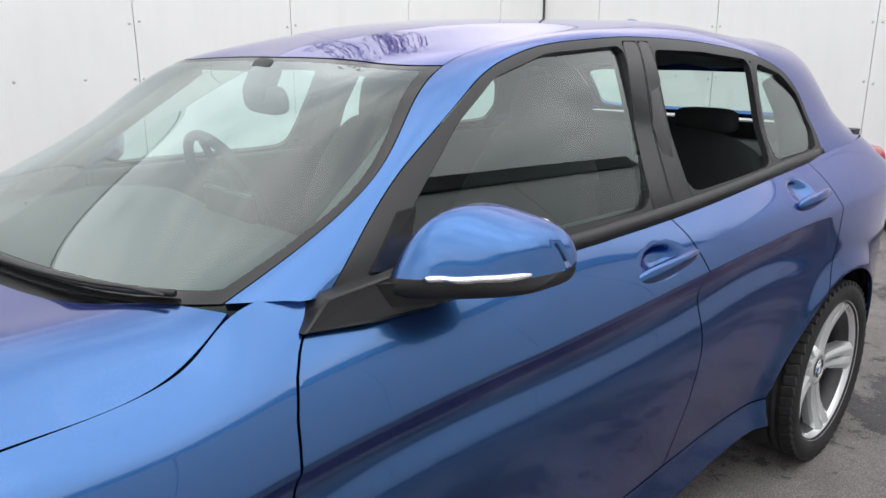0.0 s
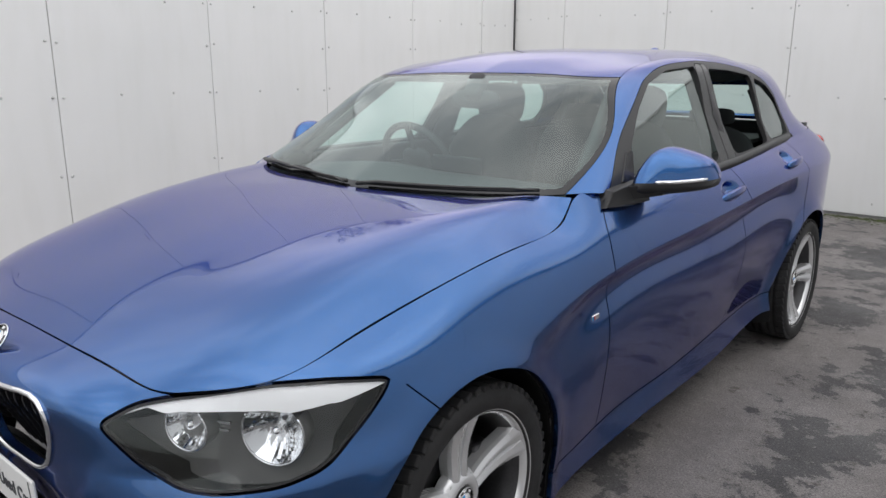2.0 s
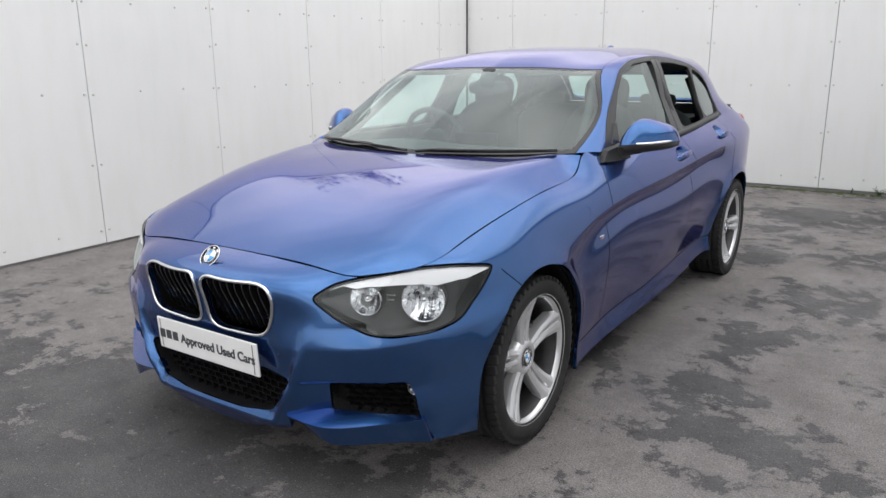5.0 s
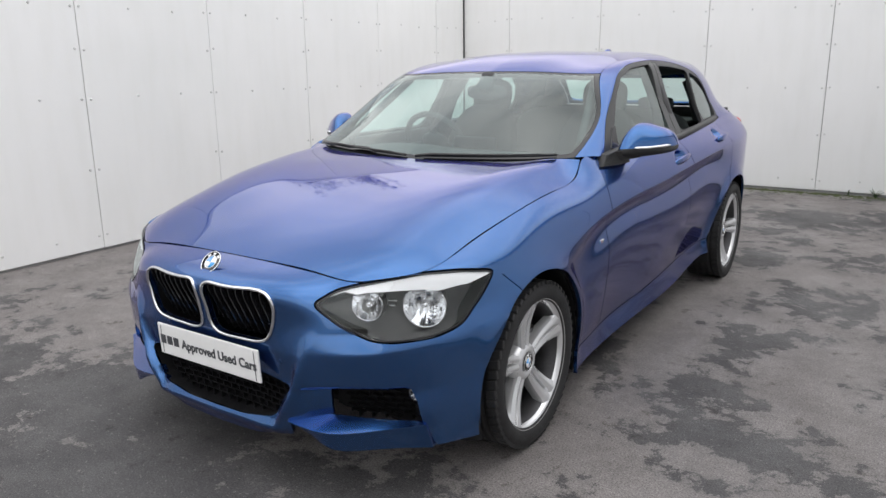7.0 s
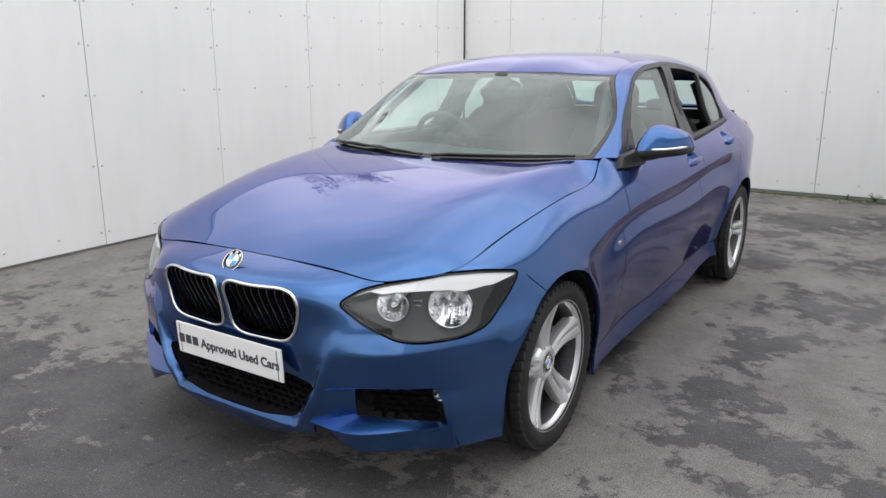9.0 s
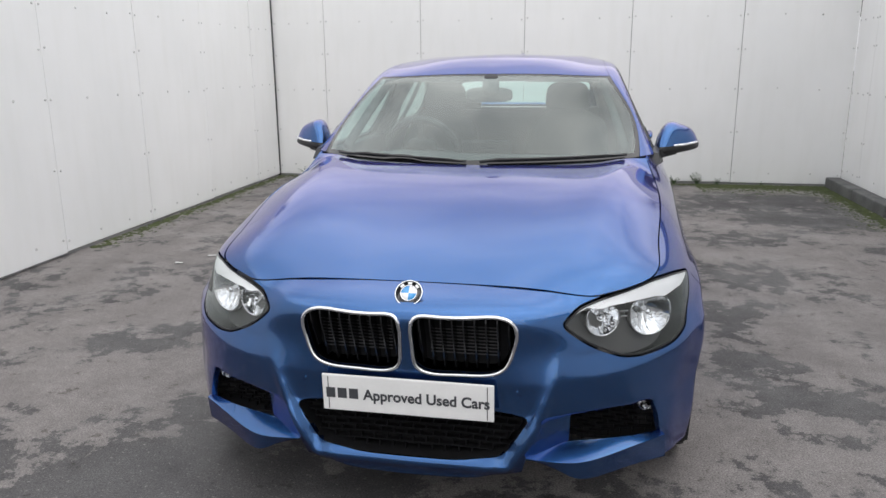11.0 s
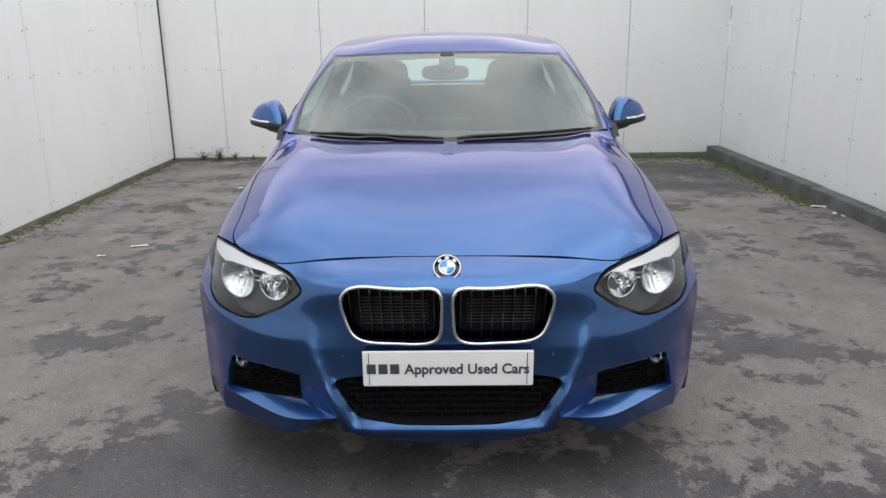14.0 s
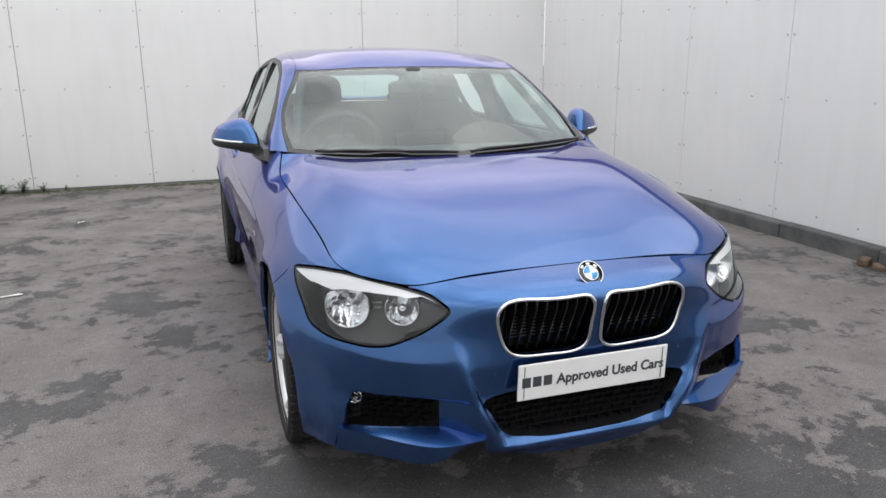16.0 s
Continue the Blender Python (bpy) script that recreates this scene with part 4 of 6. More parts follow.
BON_B = [(0.51, -0.636, 0.743), (0.59, -0.52, 0.798), (0.620, -0.29, 0.872), (0.640, -0.01, 0.936), (0.655, 0.24, 0.970), (0.665, 0.44, 0.989), (0.640, 0.55, 1.006)]
BON_EDGE = [(0.562, -0.612, 0.741), (0.699, -0.5, 0.764), (0.74, -0.305, 0.812), (0.764, 0.0, 0.878), (0.775, 0.3, 0.916), (0.769, 0.505, 0.941), (0.745, 0.611, 1.003)]
bonnet_net = np.array([BON_MID, BON_A, BON_CREASE, BON_B, BON_EDGE], float).transpose(1, 0, 2)
bonnet = loft(bonnet_net, 0.014, 0.014, ends=(True, False))
bonnet = clip(bonnet, -bonnet[0][:, 4] - 1)
part("bonnet", panel(both_sides(bonnet), 0.016), PAINT, car, "long blue bonnet with two raised creases")
part("bonnet_lining", sheet(both_sides(bonnet), 0.03), DARK, car, "dark underside of the bonnet")

# greenhouse: lines from the scuttle over the roof to the tailgate
TOP_MID = [(0, 0.40, 0.985), (0, 0.78, 1.185), (0, 1.165, 1.364), (0, 1.45, 1.442), (0, 1.85, 1.475), (0, 2.3, 1.472), (0, 2.8, 1.432), (0, 3.22, 1.350), (0, 3.46, 1.09)]
TOP_A = [(0.38, 0.46, 0.995), (0.36, 0.82, 1.183), (0.32, 1.175, 1.360), (0.31, 1.46, 1.434), (0.30, 1.85, 1.465), (0.30, 2.3, 1.461), (0.28, 2.79, 1.419), (0.26, 3.2, 1.335), (0.25, 3.43, 1.09)]
TOP_SEAM = [(0.722, 0.622, 1.01), (0.702, 0.952, 1.181), (0.604, 1.205, 1.352), (0.578, 1.5, 1.412), (0.566, 1.85, 1.436), (0.558, 2.3, 1.43), (0.548, 2.75, 1.396), (0.545, 3.14, 1.312), (0.52, 3.37, 1.09)]
TOP_CANT = [(0.775, 0.70, 1.010), (0.722, 0.99, 1.178), (0.662, 1.275, 1.341), (0.640, 1.50, 1.392), (0.628, 1.85, 1.405), (0.622, 2.3, 1.385), (0.622, 2.75, 1.348), (0.606, 3.10, 1.258), (0.59, 3.32, 1.09)]
TOP_GLASS = [(0.790, 0.72, 0.992), (0.764, 1.0, 1.11), (0.725, 1.28, 1.20), (0.715, 1.5, 1.215), (0.712, 1.85, 1.225), (0.700, 2.3, 1.225), (0.690, 2.75, 1.200), (0.672, 3.10, 1.15), (0.64, 3.32, 1.075)]
TOP_BELT = [(0.795, 0.70, 0.985), (0.812, 1.0, 0.985), (0.815, 1.3, 0.988), (0.814, 1.5, 0.992), (0.810, 1.85, 1.002), (0.79, 2.3, 1.02), (0.758, 2.75, 1.036), (0.745, 3.10, 1.055), (0.69, 3.32, 1.06)]
upper = loft([TOP_MID, TOP_A, TOP_SEAM, TOP_CANT, TOP_GLASS, TOP_BELT], 0.0125, 0.0125, ends=(False, False))
screen_cut = lambda a: np.maximum((a[:, 4] - 2.0) * 0.3, (a[:, 3] - 2.0) * 0.33)
roof_cut = lambda a: np.maximum((a[:, 4] - 2.0) * 0.3, (a[:, 3] - 7.02) * 0.35)
tail_cut = lambda a: (a[:, 4] - 2.0) * 0.3
screen, upper = split(upper, screen_cut, 0.004)
roof, upper = split(upper, roof_cut, 0.003)
tailgate, flank = split(upper, tail_cut, 0.003)
TAIL_GLASS = rounded([(-0.50, 1.300), (0.50, 1.300), (0.50, 1.11), (-0.50, 1.11)], 0.15)
tail_pane, tailgate = split(tailgate, lambda a: outline_distance(a[:, [0, 2]], TAIL_GLASS), 0.0)

# black window surround and the side panes, as outlines seen from the side
SURROUND = curve_through([(0.735, 0.97), (0.80, 1.09), (1.0, 1.27), (1.2, 1.40), (1.5, 1.46), (1.85, 1.47), (2.2, 1.45), (2.42, 1.41), (2.60, 1.355), (2.76, 1.28), (2.84, 1.18), (2.86, 1.09), (2.82, 1.03), (2.6, 1.024), (2.2, 1.005), (1.77, 0.988), (1.2, 0.975), (0.9, 0.97)], 150, True)
PANE_F = rounded([(0.905, 1.022), (0.97, 1.116), (1.138, 1.245), (1.282, 1.329), (1.465, 1.375), (1.768, 1.392), (1.672, 1.020)], 0.10)
PANE_R = rounded([(1.895, 1.382), (2.15, 1.375), (2.44, 1.350), (2.355, 1.045), (1.85, 1.030)], 0.12)
PANE_Q = rounded([(2.475, 1.342), (2.64, 1.302), (2.745, 1.23), (2.785, 1.12), (2.755, 1.058), (2.39, 1.050)], 0.2)
side_d = lambda outline: (lambda a: np.where(a[:, 4] > 2.0, outline_distance(a[:, [1, 2]], outline), 1.0))
GLAZED = np.array([(0.60, 0.845), (0.930, 1.123), (1.138, 1.245), (1.282, 1.329), (1.465, 1.375), (1.768, 1.392), (1.895, 1.392), (2.15, 1.384), (2.44, 1.357), (2.64, 1.306), (2.745, 1.23), (2.79, 1.12), (2.76, 1.03), (1.8, 0.98)])
GLAZED = rounded(np.c_[GLAZED, 0 * GLAZED[:, 0]], 0.42, 6)[:, :2]
frame_d = lambda a: np.maximum(side_d(SURROUND)(a), np.maximum(outline_distance(a[:, [1, 2]], GLAZED) - 0.021, (2.55 - a[:, 4]) * 0.09))
surround, flank = split(flank, frame_d, 0.001)
# the pillar ends above the mirror's foot
flank = clip(flank, np.minimum(1.008 - flank[0][:, 2], 0.85 - flank[0][:, 1]))
pane_f, surround = split(surround, side_d(PANE_F), 0.0)
pane_r, surround = split(surround, side_d(PANE_R), 0.0)
pane_q, surround = split(surround, side_d(PANE_Q), 0.0)

full_flank = np.vstack([s[0] for s in (surround, pane_f, pane_r, pane_q)])


def flank_terms(y, z):
    u, v = np.asarray(y, float) - 1.8, np.asarray(z, float) - 1.2
    return np.stack([u**0, u, v, u * u, u * v, v * v, u**3, u * u * v, u * v * v, v**3], axis=-1)


flank_fit = np.linalg.lstsq(flank_terms(full_flank[:, 1], full_flank[:, 2]), full_flank[:, 0], rcond=None)[0]


def on_flank(y, z):
    """The half width of the glasshouse side at a height and place along the car."""
    return float(flank_terms(y, z) @ flank_fit)


def even_pane(s):
    """A side pane, drawn out to one even bow and set a little behind its frame."""
    a = s[0].copy()
    bow = -0.30 * (a[:, 2] - 1.2) ** 2 - 0.004 * (a[:, 1] - 1.8) ** 2
    t = np.stack([np.ones(len(a)), a[:, 1] - 1.8, a[:, 2] - 1.2], axis=-1)
    a[:, 0] = bow + t @ np.linalg.lstsq(t, a[:, 0] - bow, rcond=None)[0]
    return a, s[1]


TRIM_F = np.array([(1.668, 1.004), (1.752, 1.004), (1.840, 1.402), (1.774, 1.402)])
TRIM_R = np.array([(1.758, 1.004), (1.850, 1.010), (1.895, 1.402), (1.846, 1.402)])
trim_f, surround = split(surround, side_d(TRIM_F), 0.0012)
trim_r, surround = split(surround, side_d(TRIM_R), 0.0012)
part("roof", panel(both_sides(roof), 0.02), PAINT, car, "blue painted roof")
tail = part("tailgate", panel(both_sides(tailgate), 0.02), PAINT, car)
part("rear_window", sheet(both_sides(tail_pane), 0.002), GLASS, tail, "tinted rear window")
edge = lambda a: np.maximum(np.maximum((a[:, 4] - 1.9) * 0.3, (a[:, 3] - 1.93) * 0.33), (0.09 - a[:, 3]) * 0.36)
pane, band = split(screen, edge, 0.0)
ws = part("windscreen", sheet(both_sides(pane)), GLASS, car, "large raked tinted windscreen")
part("windscreen_border", panel(both_sides(band), 0.006), SHADE_BAND, ws, "black ceramic edge of the windscreen")
for sgn in (1, -1):
    flip = (lambda g: g) if sgn > 0 else mirrored
    part("roof_pillar", flip(panel(flank, 0.02)), PAINT, car, "blue painted windscreen pillar and roof rail")
    part("window_surround", flip(panel(surround, 0.018)), SATIN, car, "satin black window surround")
    part("door_window", flip(sheet(even_pane(pane_f), 0.008)), GLASS, BODY["front_door", sgn], "closed tinted door window")
    if sgn < 0:
        part("door_window", flip(sheet(even_pane(pane_r), 0.008)), GLASS, BODY["rear_door", sgn], "closed tinted door window")
    part("quarter_window", flip(sheet(even_pane(pane_q), 0.008)), GLASS, car, "small tinted quarter window")


def strip_on_flank(line, width, proud, n=24):
    """A flat moulding laid along a line (y, z) on the glasshouse side."""
    pts = curve_through(line, n)
    verts, faces = [], []
    for i, (y, z) in enumerate(pts):
        a, b = pts[max(i - 1, 0)], pts[min(i + 1, n - 1)]
        d = np.array(b) - np.array(a)
        d = d / np.linalg.norm(d)
        nrm = np.array([-d[1], d[0]])
        for s, out in ((-1, -0.004), (-1, proud), (1, proud), (1, -0.004)):
            yy, zz = y + nrm[0] * s * width / 2, z + nrm[1] * s * width / 2
            verts.append((on_flank(yy, zz) + out, yy, zz))
    for i in range(n - 1):
        for k in range(3):
            faces.append((i * 4 + k, i * 4 + k + 1, i * 4 + 5 + k, i * 4 + 4 + k))
    faces += [(0, 1, 2, 3), tuple((n - 1) * 4 + k for k in (3, 2, 1, 0))]
    return verts, faces


BELT = [(0.80, 0.990), (1.2, 0.993), (1.5, 0.998), (1.8, 1.006), (2.2, 1.022), (2.55, 1.036), (2.80, 1.042)]
for sgn in (1, -1):
    flip = (lambda g: g) if sgn > 0 else mirrored
    part("belt_moulding", flip(strip_on_flank(BELT, 0.026, 0.007, 40)), SATIN, car, "black belt moulding below the windows")
    part("pillar_trim", flip(panel(trim_f, 0.016)), GLOSS_BLACK, BODY["front_door", sgn], "gloss black pillar trim")
    part("pillar_trim", flip(panel(trim_r, 0.016)), GLOSS_BLACK, BODY["rear_door", sgn], "gloss black pillar trim")
    part("window_bar", flip(strip_on_flank([(2.372, 1.05), (2.415, 1.2), (2.458, 1.342)], 0.030, 0.001)), SATIN, BODY["rear_door", sgn], "black bar before the quarter window")

# scuttle, bonnet gap and wipers
cowl_f = curve_through([(0, 0.36, 0.955), (0.35, 0.42, 0.96), (0.6, 0.53, 0.965), (0.74, 0.63, 0.955)], 16)
cowl_b = curve_through([(0, 0.44, 0.985), (0.35, 0.50, 0.995), (0.6, 0.60, 1.0), (0.76, 0.70, 0.99)], 16)
cv = [tuple(q) for q in cowl_f] + [tuple(q) for q in cowl_b]
cf = [(i, i + 1, 17 + i, 16 + i) for i in range(15)]
part("scuttle_panel", join((cv, cf), mirrored((cv, cf))), BLACK, car, "black plastic scuttle below the windscreen")


def screen_point(x, s, lift=0.012):
    """A point on the windscreen: x across, s up from the scuttle."""
    d = np.abs(screen_all[:, 0] - abs(x)) * 1.0 + np.abs(screen_all[:, 3] - s) * 0.36
    q = screen_all[np.argmin(d)]
    return (math.copysign(q[0], x) if x else 0.0, q[1] - lift * 0.5, q[2] + lift)


screen_all = np.vstack([pane[0], band[0]])
for pivot, tip, name in ((0.05, 0.66, "wiper"), (-0.62, -0.02, "wiper")):
    pts = [screen_point(pivot + (tip - pivot) * k / 9, 0.008 + 0.045 * math.sin(k / 9 * 3.0) * 0.6, 0.016) for k in range(10)]
    arm = part(name, tube_geo(pts, [0.012, 0.012, 0.011, 0.010, 0.009, 0.008, 0.007, 0.006, 0.005, 0.004], 8, flat=0.6), BLACK, car, "black wiper arm parked along the screen")
    pts2 = [screen_point(pivot + (tip - pivot) * (0.05 + k / 9 * 0.95), 0.038 + 0.014 * math.sin(k / 9 * 3.1), 0.010) for k in range(10)]
    part("wiper_blade", tube_geo(pts2, 0.007, 6, flat=0.9), BLACK, arm, "thin rubber wiper blade")


# front details
NOSE = nose_skin[0][nose_skin[0][:, 1] < -0.2]


def nose_y(x, z):
    """The place of the nose skin along the car at a point seen from the front."""
    q = NOSE
    d = (q[:, 0] - abs(x)) ** 2 + (q[:, 2] - z) ** 2
    i = np.argpartition(d, 5)[:5]
    w = 1 / (d[i] + 1e-7)
    return float((q[i, 1] * w).sum() / w.sum())


def kidney(sgn):
    ring = [(sgn * x, nose_y(x, z) - 0.003, z) for x, z in KIDNEY]
    g = part("kidney_grille", sheet(kidney_skin, 0.075) if sgn > 0 else mirrored(sheet(kidney_skin, 0.075)), DARK, car, "black grille in a chrome kidney frame")
    part("chrome_frame", tube_geo(ring, 0.0060, 10, True), CHROME, g, "polished chrome frame")
    lo_x, hi_x = KIDNEY[:, 0].min(), KIDNEY[:, 0].max()
    for k in range(9):
        x = lo_x + (hi_x - lo_x) * (k + 0.75) / 9.5
        zs = []
        for a, b in zip(KIDNEY, np.roll(KIDNEY, -1, axis=0)):
            if (a[0] - x) * (b[0] - x) <= 0 and a[0] != b[0]:
                zs.append(a[1] + (b[1] - a[1]) * (x - a[0]) / (b[0] - a[0]))
        top, bot = max(zs) - 0.004, min(zs) + 0.004
        verts, faces = [], []
        n = 12
        for i in range(n):
            s = i / (n - 1)
            z = bot + (top - bot) * s
            y = nose_y(x, z) + 0.004 + 0.045 * (1 - s) ** 1.3
            for dx, dy in ((-0.0022, 0), (0.0022, 0), (0.0035, 0.05), (-0.0035, 0.05)):
                verts.append((sgn * (x + dx), y + dy, z))
        for i in range(n - 1):
            for c in range(4):
                faces.append((i * 4 + c, i * 4 + (c + 1) % 4, i * 4 + 4 + (c + 1) % 4, i * 4 + 4 + c))
        faces += [(0, 1, 2, 3), tuple((n - 1) * 4 + c for c in range(4))]
        part("grille_bar", (verts, faces), GLOSS_BLACK, g, smooth=False)
    fins = []
    for k in range(9):
        z = 0.568 + k * 0.0105
        fins.append(box_geo((0.06, -0.722, z), (0.27, -0.719, z + 0.003)))
    tagged(part("radiator_core", join(*fins) if sgn > 0 else mirrored(join(*fins)), STEEL, g, "thin radiator fins", False), kind="stuff")


kidney(1)
kidney(-1)

# honeycomb in the lower openings
def honeycomb(outline, step_x, step_z, depth, inset):
    geos, o = [], np.asarray(outline)
    x0, z0, x1, z1 = o[:, 0].min(), o[:, 1].min(), o[:, 0].max(), o[:, 1].max()
    rows_ = int((z1 - z0) / step_z) + 1
    for r in range(rows_ + 1):
        z = z0 + r * step_z
        for c in range(int((x1 - x0) / step_x) + 2):
            x = x0 + (c + 0.5 * (r % 2)) * step_x
            mids = np.array([(x + step_x / 2, z), (x, z + step_z / 2)])
            ins = outline_distance(mids, outline) < -0.001
            if ins[0]:
                y = nose_y(x + step_x / 2, z) + inset
                geos.append(box_geo((x, y, z - 0.002), (x + step_x, y + depth, z + 0.002)))
            if ins[1]:
                y = nose_y(x, z + step_z / 2) + inset
                geos.append(box_geo((x - 0.002, y, z), (x + 0.002, y + depth, z + step_z)))
    return join(*geos)


low = part("lower_grille", honeycomb(INTAKE, 0.042, 0.021, 0.02, 0.042), GRILLE, car, "black honeycomb grille in the lower intake", False)
intake_full = both_sides(intake_skin)
part("grille_backing", sheet(intake_full, 0.075), DARK, low)
# the duct from the bumper's edge to the backing
lips = [(x * 1.004, nose_y(x * 0.985, 0.325 + (z - 0.325) * 0.97), 0.325 + (z - 0.325) * 1.01) for x, z in INTAKE]
n_lip = len(lips)
part("intake_duct", ([(x, y + 0.006, z) for x, y, z in lips] + [(x, y + 0.10, z) for x, y, z in lips], [(k, (k + 1) % n_lip, n_lip + (k + 1) % n_lip, n_lip + k) for k in range(n_lip)]), BLACK, low)
for sgn in (1, -1):
    flip = (lambda g: g) if sgn > 0 else mirrored
    fg = part("fog_grille", flip(honeycomb(FOG, 0.040, 0.021, 0.018, 0.060)), GRILLE, car, "black side intake grille", False)
    part("grille_backing", flip(sheet(fog_skin, 0.085)), DARK, fg)
    lamp_m = Matrix.Translation((0.702, -0.520, 0.368)) @ pose(0, 0, 0, 0, 0, -68)
    bowl = lathe_geo([(0.0, 0.001), (0.004, 0.012), (0.018, 0.019), (0.030, 0.021), (0.031, 0.023), (0.0, 0.023)], 24)
    fog = part("fog_lamp", flip(moved(bowl, lamp_m)), REFLECTOR, fg, "small round fog lamp")
    part("lens", flip(moved(lathe_geo([(0.030, 0.022), (0.035, 0.015), (0.037, 0.0005)], 24), lamp_m)), LENS, fog)
    # splitter blade below the side intake
    top_f = curve_through([(0.355, -0.778, 0.270), (0.43, -0.772, 0.263), (0.513, -0.752, 0.258), (0.64, -0.672, 0.268), (0.772, -0.580, 0.286)], 90)
    bot_f = curve_through([(0.362, -0.768, 0.262), (0.45, -0.755, 0.228), (0.509, -0.742, 0.199), (0.64, -0.652, 0.194), (0.780, -0.552, 0.196)], 90)
    top_b = curve_through([(0.365, -0.745, 0.284), (0.43, -0.712, 0.290), (0.50, -0.682, 0.292), (0.64, -0.628, 0.290), (0.762, -0.555, 0.288)], 90)
    bot_b = curve_through([(0.372, -0.74, 0.262), (0.45, -0.70, 0.23), (0.50, -0.66, 0.204), (0.64, -0.58, 0.199), (0.775, -0.52, 0.199)], 90)
    bv, bf = [], []
    for i in range(90):
        bv += [tuple(top_b[i]), tuple(top_f[i]), tuple(top_f[i] + (0.0, 0.0, -0.003)), tuple(bot_f[i]), tuple(bot_b[i])]
    for i in range(89):
        for k in range(5):
            bf.append((i * 5 + k, i * 5 + (k + 1) % 5, i * 5 + 5 + (k + 1) % 5, i * 5 + 5 + k))
    bf += [(4, 3, 2, 1, 0), tuple(445 + k for k in range(5))]
    part("splitter_blade", flip((bv, bf)), PAINT, car, "angular blue splitter blade", False)


# headlights
def headlight(sgn):
    flip = (lambda g: g) if sgn > 0 else mirrored
    hl = part("headlight", flip(panel(lamp_skin, 0.01)), LENS, car, "clear wraparound headlight with two round reflectors")
    part("gasket", flip(panel(lamp_rim, 0.012)), GLOSS_BLACK, hl, "thin black seal round the lamp")
    part("lamp_housing", flip(sheet(lamp_skin, 0.088)), LAMP_GREY, hl, "dark grey lamp housing")
    a = lamp_skin[0]
    s = lamp_s(a[:, 0], a[:, 1])
    top = np.interp(s, [-0.25, -0.07, 0.107, 0.23, 0.361], [0.676, 0.735, 0.766, 0.766, 0.742])
    wid = np.interp(s, [-0.14, -0.10, 0.03, 0.15, 0.25, 0.345], [0.0, 0.020, 0.038, 0.060, 0.048, 0.012])
    strip = clip(lamp_skin, (top - wid) - a[:, 2])
    part("light_strip", flip(sheet(strip, 0.004)), LAMP_WHITE, hl, "white light strip along the top of the lamp")
    for (cx, cy, cz), r, yaw in (((0.706, -0.478, 0.650), 0.069, -64), ((0.560, -0.586, 0.658), 0.051, -70)):
        m = Matrix.Translation((cx, cy, cz)) @ pose(0, 0, 0, 0, 0, yaw)
        rings = [(-0.042 * (1 - q * q) + 0.012, max(r * q, 0.001)) for q in np.linspace(0.0, 1.0, 11)]
        verts, faces = lathe_geo(rings, 44)
        # upright flutes across the lower half, a smooth dish above
        verts = [(x - 0.0035 * abs(math.sin(9.5 * y / r)) * (1.0 if z < 0.1 * r else 0.25) * min(1.0, 3 * (1 - math.hypot(y, z) / r)), y, z) for x, y, z in verts]
        bowl = clip((np.c_[np.array(verts), np.zeros((len(verts), 2))], [tuple(f) for f in faces]), np.array(verts)[:, 2] - 0.70 * r)
        bowl = [tuple(q[:3]) for q in bowl[0]], bowl[1]
        rf = part("reflector", flip(moved(bowl, m)), REFLECTOR, hl, "polished fluted reflector", False)
        cap = lathe_geo([(-0.030, 0.012), (-0.006, 0.0125), (0.004, 0.009), (0.007, 0.0005)], 18)
        part("bulb_shield", flip(moved(cap, m)), CHROME, rf)
        collar = lathe_geo([(0.012, r), (0.015, r * 1.03), (0.011, r * 1.07), (-0.03, r * 1.05)], 40)
        cv_ = np.array(collar[0])
        collar = clip((np.c_[cv_, np.zeros((len(cv_), 2))], [tuple(f) for f in collar[1]]), cv_[:, 2] - 0.66 * r)
        part("collar", flip(moved(([tuple(q[:3]) for q in collar[0]], collar[1]), m)), LAMP_GREY, rf)
        part("bezel", flip(moved(tube_geo([(0.015, r * 1.02 * math.cos(w), r * 1.02 * math.sin(w)) for w in np.linspace(math.pi * 0.80, math.pi * 2.2, 40)], 0.0026, 8), m)), CHROME, rf, "thin bright bezel")
    for z, w_ in ((0.672, 0.030), (0.655, 0.022)):
        part("trim_bar", flip(moved(box_geo((-0.004, -w_ / 2, -0.003), (0.004, w_ / 2, 0.003), 0.001, 1), Matrix.Translation((0.628, -0.548, z)) @ pose(0, 0, 0, 0, 0, -66))), CHROME, hl, "", False)


headlight(1)
headlight(-1)


